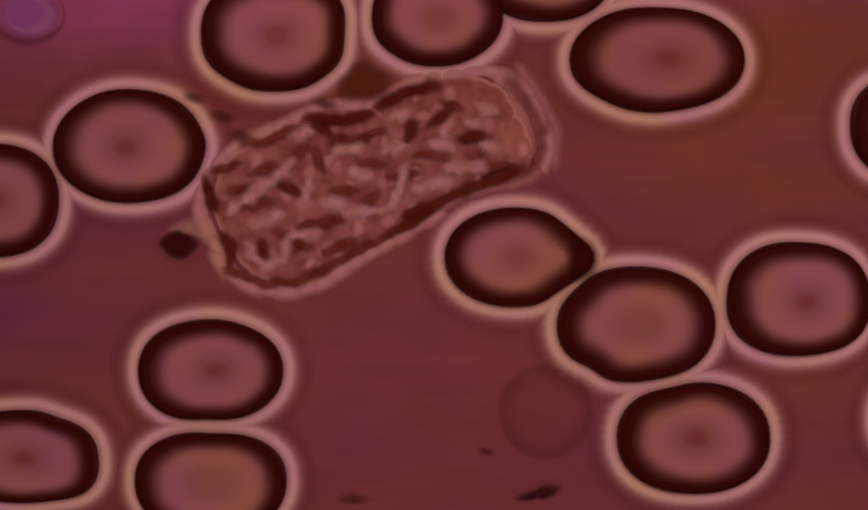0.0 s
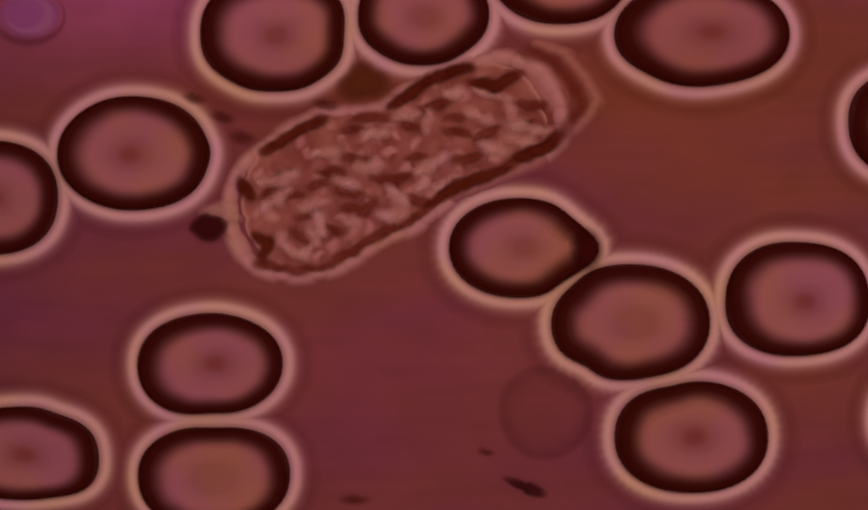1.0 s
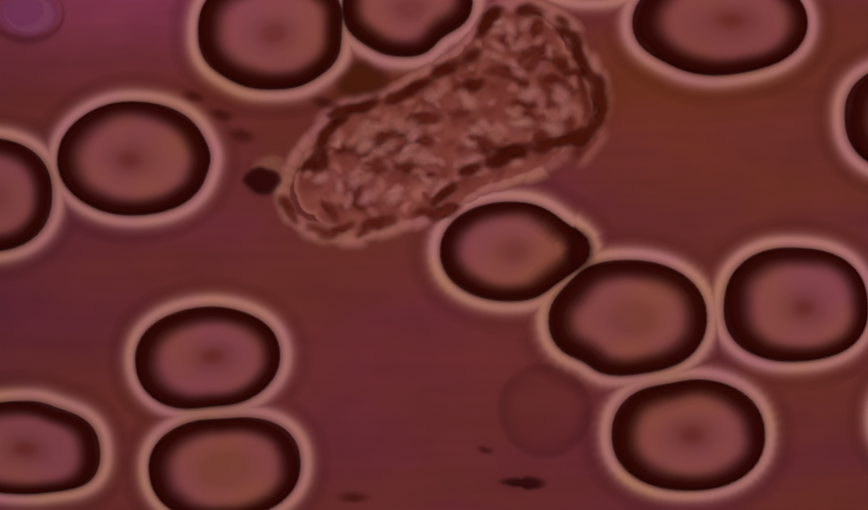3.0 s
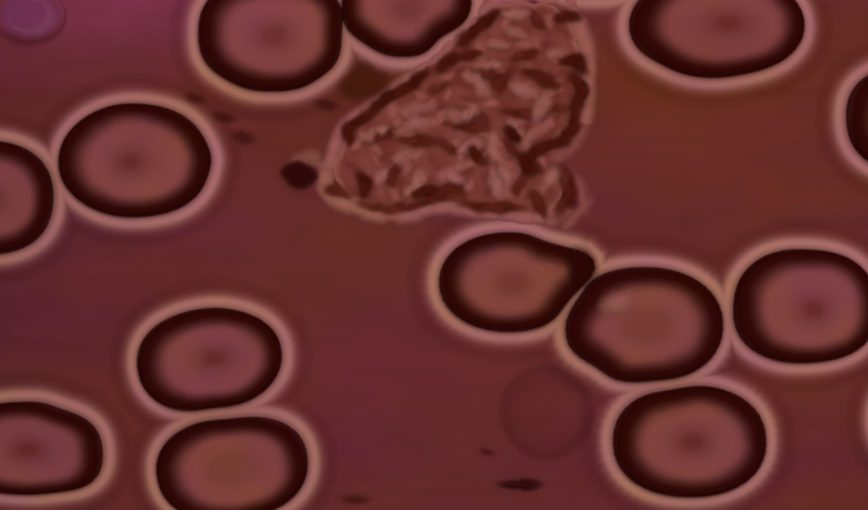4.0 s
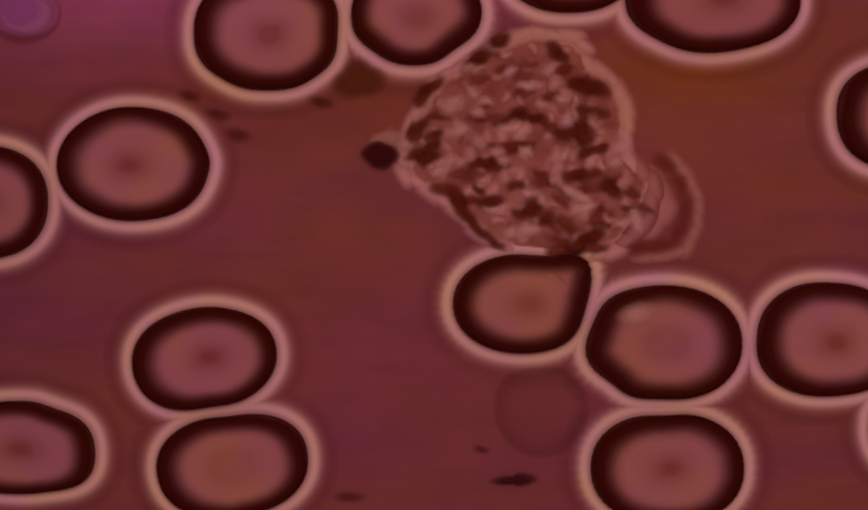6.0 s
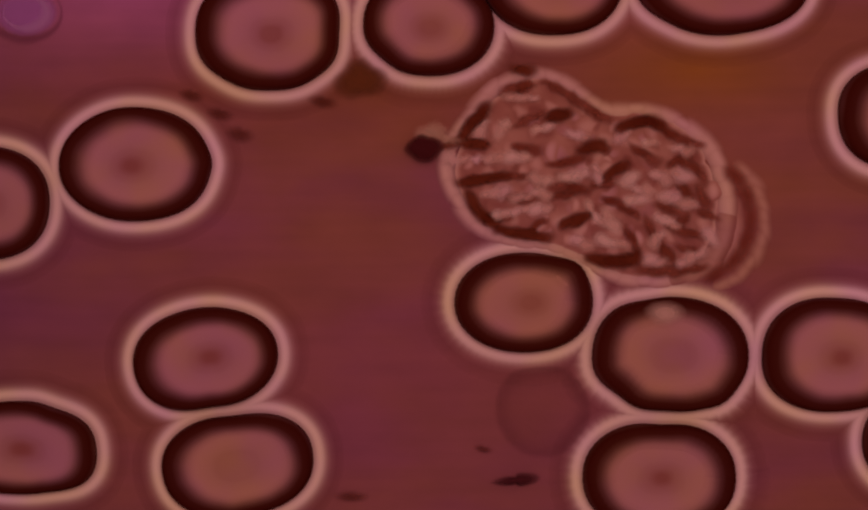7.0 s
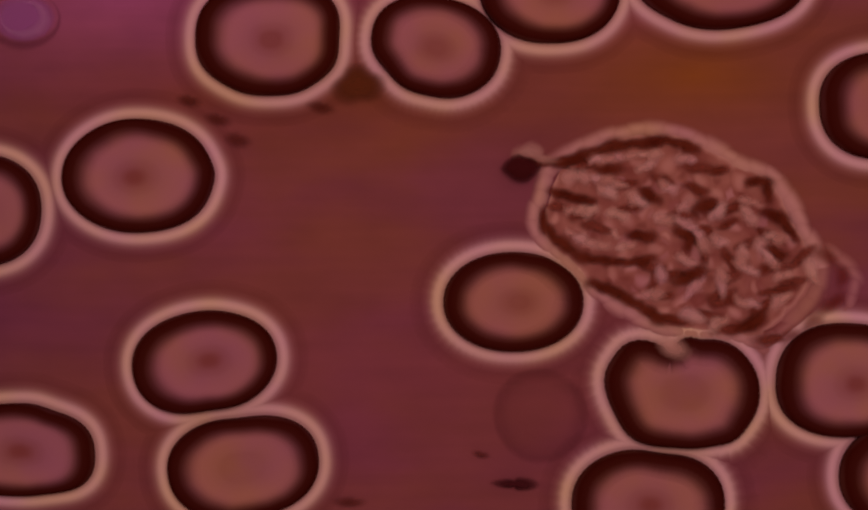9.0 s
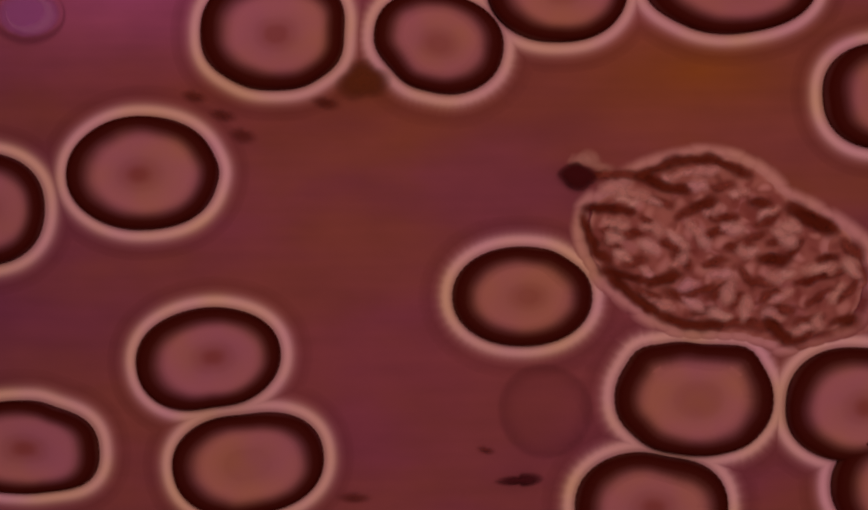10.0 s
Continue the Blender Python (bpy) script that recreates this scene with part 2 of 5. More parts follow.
# ---- the slide ----
def slide():
    bm = bmesh.new()
    bmesh.ops.create_grid(bm, x_segments=40, y_segments=30, size=1)
    for v in bm.verts:
        v.co.x *= 3.0
        v.co.y *= 2.2
        v.co.z = 0.0005 * noise.noise(v.co * 3)
    me = bpy.data.meshes.new("plasma_film")
    bm.to_mesh(me)
    bm.free()
    me.shade_smooth()
    ob = new("ground", me)
    me.materials.append(PLASMA)
    tagged(ob, "thin reddish film of stained blood plasma on glass", "plasma film", kind="structure")
    # the glass slide under it
    bm = bmesh.new()
    bmesh.ops.create_cube(bm, size=1, matrix=Matrix.Translation((0, 0, -0.06)) @ Matrix.Diagonal((6.1, 4.5, 0.1, 1)))
    bmesh.ops.bevel(bm, geom=bm.edges[:], offset=0.01, segments=2, affect="EDGES")
    me = bpy.data.meshes.new("glass_slide")
    bm.to_mesh(me)
    bm.free()
    glass = new("glass_slide", me)
    g = Nodes("slide_glass")
    g.bsdf.inputs["Base Color"].default_value = (0.8, 0.86, 0.84, 1)
    g.bsdf.inputs["Roughness"].default_value = 0.05
    g.bsdf.inputs["Transmission Weight"].default_value = 0.8
    me.materials.append(g.mat)
    tagged(glass, "clear glass microscope slide under the blood film", "glass slide", kind="structure")


slide()


# ---- red blood cells ----
CELLS = []
INNER = (0.05, 0.12, 0.20, 0.28, 0.36, 0.44, 0.52, 0.60)
OUTER = (0.60, 0.65, 0.70, 0.75, 0.80, 0.85, 0.90, 0.93, 0.96, 0.98, 0.993, 1.0)
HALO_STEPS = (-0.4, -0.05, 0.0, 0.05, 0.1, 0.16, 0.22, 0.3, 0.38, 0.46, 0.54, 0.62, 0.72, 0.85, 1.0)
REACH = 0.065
PLAIN = "round biconcave red blood cell with dark rim and pale centre"


def thickness(r):
    """Half the biconcave profile, from the middle to the rim."""
    h = 0.014 + 0.007 * math.exp(-((r - 0.80) / 0.17) ** 2)
    return h * math.sqrt(max(0.0, 1 - ((r - 0.93) / 0.07) ** 2)) if r > 0.93 else h


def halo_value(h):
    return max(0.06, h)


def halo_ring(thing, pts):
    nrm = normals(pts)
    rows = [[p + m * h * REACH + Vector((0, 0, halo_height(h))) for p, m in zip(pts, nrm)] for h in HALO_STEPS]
    part("halo", grid_mesh("halo", rows, False, [halo_value(h) for h in HALO_STEPS], "h"), HALO, thing, "bright pink optical halo round the cell")


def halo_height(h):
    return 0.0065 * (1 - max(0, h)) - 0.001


def cell_empty(label):
    thing = new("red_blood_cell")
    tagged(thing, label, "blood cell", group="red blood cells in the smear")
    CELLS.append(thing)
    return thing, len(CELLS) - 1


SHIFT = Vector((0.007, -0.001, 0))


def lean_in(r):
    """The thin middle of these cells sits a little to one side."""
    return SHIFT * min(1.0, (1 - r) / 0.35)


def dimple(thing, pts, off, wide=False, core=0.0):
    """The thin dished middle; its deepest point may lie off centre by off mm. wide: it goes on under a soft rim."""
    def ring(r):
        k = max(0, 1 - (r / 0.6) ** 2)
        return [Vector((p.x * r + off[0] / 1000 * k, p.y * r + off[1] / 1000 * k, 0.012 + thickness(r) - (0.0006 if wide else 0))) + (Vector() if wide else lean_in(r)) for p in pts]
    rs = INNER + ((0.66, 0.70) if wide else ())
    part("dimple", grid_mesh("dimple", [ring(r) for r in rs], True, [min(max(r, core), 0.6) for r in rs]), RED, thing, "pale pink dished centre of the cell")


def red_cell_thing(a, b, n=2.15, dents=(), label=PLAIN, off=(0, 0), core=0.0):
    """A biconcave disc: thick dark rim, thin pale middle, and a painted optical halo round it. a, b in mm."""
    thing, i = cell_empty(label)
    uneven = random.Random(i)
    f, g = uneven.uniform(0, 6), uneven.uniform(0, 6)
    pts = [p / 1000 * (1 + 0.008 * math.sin(3 * q + f) + 0.006 * math.sin(5 * q + g))
           for p, q in ((p, math.atan2(p.y, p.x)) for p in outline(a, b, n, dents))]
    dimple(thing, pts, off, False, core)
    rows = [[Vector((p.x * r, p.y * r, 0.012 + thickness(r))) + lean_in(r) for p in pts] for r in OUTER]
    rows.append([Vector((p.x * 0.9, p.y * 0.9, 0.006)) for p in pts])
    part("rim", grid_mesh("rim", rows, False, list(OUTER) + [1.0]), RED, thing, "thick dark maroon rim")
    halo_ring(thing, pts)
    return thing


def sheet(name, values, heights, ys, length, attribute, spread=0.0):
    """A short length of rim or ring, along x, with its profile across y; it widens outwards by spread a metre."""
    xs = [-0.5, -0.375, -0.25, -0.125, 0, 0.125, 0.25, 0.375, 0.5]
    rows = [[Vector((x * length * (1 + spread * max(0, y)), y, z)) for x in xs] for y, z in zip(ys, heights)]
    return grid_mesh(name, rows, False, values, attribute, wrap=False)


SEGMENTS = 60


def yielding_cell(a, b, n, dents, label, off=(0, 0), core=0.0):
    """A red cell whose soft rim gives way to its neighbours: its rim is a chain of short rigid lengths."""
    thing, _ = cell_empty(label)
    rest = outline(a, b, n, dents, SEGMENTS)
    size = sum((rest[k] - rest[k - 1]).length for k in range(SEGMENTS)) / SEGMENTS / 1000
    rs = [0.52, 0.58, 0.62, 0.66, 0.70, 0.74, 0.78, 0.82, 0.86, 0.90, 0.94, 0.97, 0.99, 1.0]
    rim = sheet("rim_length", rs, [0.012 + thickness(r) - 0.003 * max(0, (0.61 - r) / 0.09) for r in rs], [(r - 1) * 0.1 for r in rs], size * 1.6, "r")
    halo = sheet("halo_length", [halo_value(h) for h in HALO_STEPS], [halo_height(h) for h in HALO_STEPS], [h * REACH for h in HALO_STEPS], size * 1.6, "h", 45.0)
    dimple(thing, [p / 1000 for p in rest], off, True, core)
    chain = []
    for k in range(SEGMENTS):
        seg = part("rim_segment", rim, RED, thing, "dark maroon length of soft rim")
        seg.scale = (1, rest[k].length / 100, 1)
        chain.append((seg, 0.00002 * k))
        chain.append((part("halo_segment", halo, HALO, thing, "bright pink length of the optical halo"), 0.00001 * k))
    return thing, chain


cell_a = red_cell_thing(133, 102, 2.6, ((-38, 11, 22), (-140, 6, 20), (0, 6, 22)), "red blood cell with squared sides, dark rim and pale centre", (-4, -2), 0.12)
cell_b, chain_b = yielding_cell(121, 89, 2.2, (), "red blood cell squeezed between its neighbours", (5, -4), 0.16)
cell_c = red_cell_thing(128, 95)
cell_d = red_cell_thing(158, 95, 2.1, ((-148, 5, 18),), "large oval red blood cell with dark rim and pale centre", (12, 2))
cell_e = red_cell_thing(130, 98, 2.3)
cell_f = red_cell_thing(136, 103, 2.1, ((2, -4, 10),), "red blood cell with a slight point on one side", (-12, -2))
cell_g = red_cell_thing(120, 103)
cell_h = red_cell_thing(131, 93, 2.15, ((-90, 5, 30),), "oval red blood cell, flattened where it touches its neighbour", (4, 4))
cell_i = red_cell_thing(137, 94, 2.25, ((90, 6, 30),), "oval red blood cell, flattened where it touches its neighbour", (-6, 0), 0.3)
cell_j = red_cell_thing(136, 84, 2.3, ((-28, -10, 18), (45, 6, 20)), "red blood cell with one squared corner")
cell_k, chain_k = yielding_cell(126, 90, 2.1, (), "red blood cell drawn out to a point where it is pushed", (10, 0), 0.14)
cell_l, chain_l = yielding_cell(143, 105, 2.15, (), "large red blood cell dented by the white blood cell", (8, 0), 0.24)
cell_m = red_cell_thing(131, 103, 2.3, ((180, 3, 25),), PLAIN, (6, -4))
cell_n, chain_n = yielding_cell(138, 101, 2.2, (), "red blood cell flattened where it touches a larger one", (4, 0))
cell_o = red_cell_thing(132, 100)


def dent_patch(owner):
    """The pale fold that the white blood cell presses into the large cell's rim."""
    pts = [p / 1000 for p in outline(42, 24, 2.0, ((200, 5, 25),), 32)]
    rs = [0.1, 0.3, 0.5, 0.7, 0.85, 1.0]
    rows = [[Vector((p.x * r, p.y * r, 0.05 + 0.004 * (1 - r * r))) for p in pts] for r in rs]
    return part("pale_fold", grid_mesh("fold", rows, True, rs, "h"), FOLD, owner, "pale pink fold pressed into the rim")


fold_l = dent_patch(cell_l)


def tip_patch(owner):
    """The thick dark inside of the drawn-out tip."""
    pts = [p / 1000 for p in outline(34, 44, 2.0, (), 32)]
    rs = [0.1, 0.3, 0.5, 0.7, 0.85, 1.0]
    rows = [[Vector((p.x * r, p.y * r, 0.036 + 0.001 * (1 - r * r))) for p in pts] for r in rs]
    return part("drawn_out_tip", grid_mesh("tip", rows, True, rs, "h"), TIP, owner, "thick dark tip of the cell")


tip_k = tip_patch(cell_k)


# ---- small things in the plasma ----
def flake(name, a, b, n, dents, material, label, category, height=0.008, base=0.004, group=""):
    pts = [p / 1000 for p in outline(a, b, n, dents, 48)]
    rs = [0.1, 0.3, 0.5, 0.65, 0.8, 0.9, 1.0]
    rows = [[Vector((p.x * r, p.y * r, base + height * (1 - r * r))) for p in pts] for r in rs]
    thing = new(name, grid_mesh(name, rows, True, rs, "h"))
    thing.data.materials.append(material)
    return tagged(thing, label, category, group)


def ghost_thing():
    """An emptied red cell: a faint round membrane about an almost clear middle."""
    thing = new("ghost_cell")
    tagged(thing, "faint emptied ghost of a red blood cell", "ghost cell")
    pts = [p / 1000 for p in outline(90, 90, 2.0, ((70, 3, 30), (200, 3, 40)), 64)]
    for name, rs in (("interior", (0.1, 0.3, 0.5, 0.7, 0.82)), ("membrane", (0.82, 0.86, 0.9, 0.94, 0.97, 1.0))):
        rows = [[Vector((p.x * r, p.y * r, 0.0025 + 0.003 * (1 - r * r))) for p in pts] for r in rs]
        part(name, grid_mesh(name, rows, name == "interior", list(rs), "h"), GHOST, thing)
    return thing


ghost = ghost_thing()


def droplet_thing():
    """A pale violet droplet: a low dome, a bright rim painted on one side and a dark shadow edge painted round the
    other.
    """
    thing = new("pale_droplet")
    tagged(thing, "small pale violet droplet in the plasma", "droplet")
    pts = [p / 1000 for p in outline(58, 44, 2.0, (), 64)]
    for name, material, rs, z, at, spread in (("foot", SHADOW_EDGE, (0.86, 0.98, 1.10, 1.22, 1.36), 0.0025, -95, 80), ("film", PALE, (0.1, 0.3, 0.5, 0.65, 0.8, 0.9, 1.0), 0.003, 0, 0), ("lip", BRIGHT_RIM, (0.40, 0.52, 0.66, 0.80, 0.94), 0.0085, -40, 85)):
        rows = []
        for r in rs:
            line = []
            for i, p in enumerate(pts):
                d = (math.degrees(2 * math.pi * i / 64) - at + 180) % 360 - 180
                k = math.exp(-(d / spread) ** 2) if spread else 1.0
                mid = (rs[0] + rs[-1]) / 2
                q = mid + (r - mid) * k if spread else r
                line.append(Vector((p.x * q, p.y * q, z + (0.005 * (1 - r * r) if name == "film" else 0))))
            rows.append(line)
        span = (rs[0] + rs[-1]) / 2
        values = list(rs) if name == "film" else [abs(r - span) / (rs[-1] - span) for r in rs]
        part(name, grid_mesh(name, rows, name == "film", values, "h"), material, thing)
    return thing


bubble = droplet_thing()
# dark patch added for plasma that the optics darken between cells
platelet = flake("platelet", 56, 42, 2.0, ((36, 13, 24), (144, 13, 24), (-90, 8, 30)), BROWN, "brown four-sided patch of darker plasma between red cells", "platelet", 0.003, 0.0125)
debris = flake("debris_sliver", 40, 14, 2.0, ((180, -14, 9), (130, 7, 32), (230, 7, 32), (0, -4, 22)), SPECK, "dark tadpole-shaped sliver of debris in the plasma", "debris", 0.012, 0.006)
crumb = flake("debris_crumb", 36, 12, 2.0, ((30, 5, 15),), FAINT, "dark crumb of debris in the plasma", "debris", 0.008, 0.003)
SPECKS = []
for u, v, a, b in ((350, 176, 28, 14), (402, 210, 30, 14), (438, 247, 30, 18), (588, 188, 32, 14), (878, 816, 20, 9)):
    ob = flake("debris_speck", a, b, 1.8, ((70, 5, 20),), FAINT, "tiny dark speck of debris in the plasma", "debris", 0.006, 0.003, "specks in the plasma")
    SPECKS.append((ob, u, v))


# ---- the white blood cell ----
rng = random.Random(7)


def bean(name, length, width, bend, height, wave=0.0):
    """A bent, lumpy granule along x, domed and thin at its edge; sizes in mm."""
    lumps = [(rng.uniform(0, 360), rng.uniform(-0.12, 0.2) * width, rng.uniform(14, 26)) for _ in range(4)]
    pts = [p / 1000 for p in outline(length / 2, width / 2, 2.2, lumps, 24)]
    rs = [0.15, 0.4, 0.62, 0.82, 1.0]

    def bent(x):
        q = x * 2000 / length
        return bend / 1000 * (q * q - 0.4) + wave / 1000 * math.sin(3 * q)
    rows = [[Vector((p.x * r, p.y * r + bent(p.x * r), height / 1000 * (1 - r * r))) for p in pts] for r in rs]
    return grid_mesh(name, rows, True, rs, "h")


def ridge(name, length, width, bend, height, uneven=0.0, inside=1.0):
    """A low rounded ridge along x, bent and uneven, that sinks away at its sides and ends; sizes in mm. inside: how fast it pales on the side below y = 0."""
    us, vs = [math.sin(math.pi / 2 * (i / 6 - 1)) for i in range(13)], [i / 5 - 1 for i in range(11)]
    f, g, k = rng.uniform(0, 6), rng.uniform(0, 6), rng.uniform(2.0, 4.5)
    verts, values, faces = [], [], []
    for u in us:
        full = math.sqrt(max(0.0, 1 - abs(u) ** 2.6))
        wide = 1 + uneven * math.sin(k * u + f)
        sway = bend * (u * u - 0.4) + uneven * width * 0.4 * math.sin(k * u + g)
        for v in vs:
            h = math.sqrt(v * v * full * full + abs(u) ** 2.6)
            verts.append((u * length / 2000, (v * full * wide * width / 2 + sway) / 1000, height / 1000 * (1 - h * h)))
            values.append(math.hypot(v * full * (inside if v < 0 else 1.0), abs(u) ** (1.3 if inside == 1.0 else 1.9)))
    for i in range(12):
        faces += [(i * 11 + j, (i + 1) * 11 + j, (i + 1) * 11 + j + 1, i * 11 + j + 1) for j in range(10)]
    me = bpy.data.meshes.new(name)
    me.from_pydata(verts, [], faces)
    me.attributes.new("h", "FLOAT", "POINT").data.foreach_set("value", values)
    me.shade_smooth()
    me.update()
    return me


WIDE_BEANS = [bean("wide_bean", rng.uniform(56, 90), rng.uniform(34, 48), rng.uniform(-10, 10), 1.0) for _ in range(8)]
THICK_BEANS = [ridge("thick_ridge", rng.uniform(46, 66), rng.uniform(28, 40), rng.uniform(-4, 4), 0.3, 0.15) for _ in range(14)]
THIN_BEANS = [ridge("thin_ridge", rng.uniform(38, 58), rng.uniform(19, 29), rng.uniform(-5, 5), 0.25, 0.2) for _ in range(14)]
PALE_BEANS = [ridge("pale_ridge", rng.uniform(40, 64), rng.uniform(24, 36), rng.uniform(-6, 6), 0.25, 0.2) for _ in range(14)]
FRONT_BEANS = [ridge("front_ridge", rng.uniform(60, 76), rng.uniform(36, 46), -2, 1.0, 0.15) for _ in range(5)]
GRAINS = [ridge("grain", rng.uniform(28, 50), rng.uniform(20, 32), rng.uniform(-4, 4), 0.25, 0.2) for _ in range(12)]
STRIP = ridge("strip", 96, 52, 0, 6.5)
EDGE_STRIP = ridge("edge_strip", 78, 44, 0, 6.5, 0.0, 0.45)
LOBE = ridge("lobe", 110, 92, 0, 1.0)

THICK, THIN_FOLD, PALE_FOLD, FRONT, FILM, EDGE_LINE = "thick", "thin", "pale", "front", "film", "edge"
LIES = {}


def lie(t, kind, *paths):
    """How the cell lies at t: the courses of its folds, of its clear front fringe, or of its edge (round from the tail), u and v in turn."""
    LIES.setdefault(kind, {}).setdefault(t, []).extend([Vector(p) for p in zip(path[::2], path[1::2])] for path in paths)


lie(0.0, THICK, (559, 211, 613, 219, 668, 207), (684, 191, 730, 168, 785, 156), (371, 328, 379, 351, 387, 375), (407, 429, 418, 449, 414, 472), (730, 390, 769, 375), (707, 421, 738, 406, 785, 371, 832, 347, 894, 324, 933, 308), (836, 250, 871, 246), (738, 250, 746, 226), (785, 222, 808, 203), (512, 336, 535, 347), (473, 441, 477, 457))
lie(0.0, THICK, (574, 226, 594, 242))
lie(0.0, THIN_FOLD, (446, 261, 489, 254, 528, 234), (387, 312, 426, 297), (410, 488, 473, 511, 535, 511, 598, 480, 652, 449, 707, 425), (520, 449, 559, 445), (543, 406, 582, 406, 613, 398), (606, 347, 645, 343), (418, 347, 449, 339), (652, 293, 691, 297), (887, 258, 871, 273), (645, 258, 691, 234), (808, 187, 832, 195), (543, 269, 528, 289), (449, 375, 481, 367), (707, 320, 746, 316), (598, 453, 637, 437))
lie(0.0, THIN_FOLD, (676, 351, 660, 375), (598, 258, 637, 250), (504, 421, 535, 437), (855, 308, 918, 300), (754, 281, 801, 281), (457, 312, 496, 304), (582, 304, 567, 273))
lie(0.0, PALE_FOLD, (414, 382, 457, 351, 504, 320, 528, 289), (446, 437, 457, 464, 485, 480, 512, 468, 520, 437), (528, 425, 559, 425, 574, 421), (535, 246, 563, 234), (801, 242, 808, 226), (879, 261, 894, 273), (871, 195, 894, 203), (730, 312, 707, 375), (808, 304, 871, 304), (637, 312, 668, 320), (606, 273, 645, 269), (457, 343, 489, 328), (691, 273, 730, 265), (777, 258, 816, 265), (621, 382, 676, 382))
lie(0.0, PALE_FOLD, (754, 343, 801, 328), (559, 328, 551, 359), (840, 219, 863, 226), (465, 406, 504, 390), (707, 211, 730, 207), (582, 367, 613, 367))
lie(0.0, FRONT, (918, 140, 957, 195, 980, 242, 976, 289, 941, 312))
lie(0.0, FILM, (918, 179, 941, 234, 949, 273))
lie(0.0, EDGE_LINE, (362, 367, 379, 312, 426, 273, 481, 246, 528, 226, 559, 204, 613, 197, 676, 200, 707, 176, 754, 152, 808, 137, 887, 134, 933, 156, 965, 204, 984, 250, 976, 300, 933, 324, 879, 336, 824, 351, 777, 390, 715, 425, 660, 457, 613, 484, 567, 515, 504, 524, 449, 511, 410, 484, 395, 445, 371, 406))
lie(0.5, THICK, (403, 336, 414, 363), (449, 269, 496, 254, 539, 234), (602, 215, 652, 221), (703, 191, 738, 168, 769, 148, 816, 142), (418, 441, 446, 457, 457, 476), (746, 382, 769, 375), (949, 300, 910, 320, 863, 336, 824, 351, 785, 375))
lie(0.5, THIN_FOLD, (535, 503, 582, 492, 621, 468, 676, 445, 723, 421, 754, 398), (457, 484, 496, 499, 543, 503), (489, 359, 520, 359), (547, 320, 582, 316), (559, 343, 590, 336), (578, 254, 606, 250), (613, 375, 637, 386), (660, 336, 695, 332), (754, 328, 785, 324), (832, 183, 863, 168, 879, 164), (863, 222, 887, 226), (816, 238, 844, 242), (723, 242, 754, 234), (918, 258, 941, 258), (496, 445, 512, 449))
lie(0.5, THIN_FOLD, (567, 425, 590, 433), (660, 250, 691, 265), (621, 308, 660, 304), (707, 367, 738, 367), (504, 406, 528, 414), (606, 453, 637, 437), (691, 297, 707, 308), (769, 258, 808, 258), (816, 281, 863, 273), (637, 273, 676, 289), (528, 297, 559, 304), (785, 203, 816, 199), (887, 187, 918, 203))
lie(0.5, PALE_FOLD, (457, 425, 469, 460, 492, 468, 520, 460, 528, 433), (418, 421, 449, 390, 489, 351, 528, 320), (582, 414, 606, 421), (824, 222, 863, 219), (887, 250, 941, 234), (769, 183, 801, 191), (754, 219, 785, 211), (543, 289, 598, 297), (543, 242, 582, 226), (707, 281, 738, 273), (465, 382, 504, 390), (637, 406, 676, 406), (613, 265, 645, 258), (504, 328, 528, 336), (660, 312, 699, 320))
lie(0.5, PALE_FOLD, (738, 336, 769, 343), (785, 289, 832, 297), (863, 273, 894, 289), (691, 234, 715, 258), (528, 375, 559, 390), (598, 437, 621, 445), (676, 359, 707, 367))
lie(0.5, FRONT, (926, 117, 972, 137, 1007, 168, 1027, 211, 1019, 254, 980, 289))
lie(0.5, FILM, (941, 179, 980, 203, 988, 242))
lie(0.5, EDGE_LINE, (399, 343, 403, 304, 438, 273, 489, 250, 543, 226, 590, 207, 645, 215, 691, 195, 730, 168, 769, 140, 816, 134, 879, 140, 933, 164, 965, 219, 957, 265, 949, 304, 894, 328, 832, 351, 793, 382, 738, 414, 676, 449, 621, 476, 574, 503, 512, 511, 457, 496, 422, 468, 407, 437, 395, 390))
lie(1.0, THICK, (438, 332, 449, 351), (477, 273, 512, 254, 543, 234, 582, 217), (707, 191, 738, 172, 769, 148, 808, 133, 847, 121), (1007, 250, 980, 269, 941, 285), (910, 308, 871, 320, 832, 336, 801, 351, 777, 371), (855, 148, 894, 156, 933, 137), (461, 425, 485, 441, 477, 460))
lie(1.0, THIN_FOLD, (941, 285, 910, 304), (769, 382, 738, 402, 691, 421, 645, 449, 606, 472), (465, 476, 504, 484, 543, 488, 598, 480), (645, 215, 695, 211), (625, 234, 648, 234), (730, 226, 754, 234), (582, 312, 613, 312), (582, 332, 567, 336), (625, 375, 656, 382, 672, 367), (520, 355, 543, 351), (680, 324, 707, 324), (738, 359, 769, 367), (531, 421, 551, 433), (590, 414, 617, 418), (808, 234, 840, 242))
lie(1.0, THIN_FOLD, (808, 215, 832, 211), (933, 222, 980, 226), (941, 187, 980, 191), (738, 285, 769, 281), (489, 328, 520, 312), (707, 336, 730, 320), (629, 285, 660, 289), (481, 351, 504, 336), (863, 250, 894, 234), (769, 195, 801, 187), (832, 289, 863, 281), (543, 390, 574, 382), (645, 351, 613, 343))
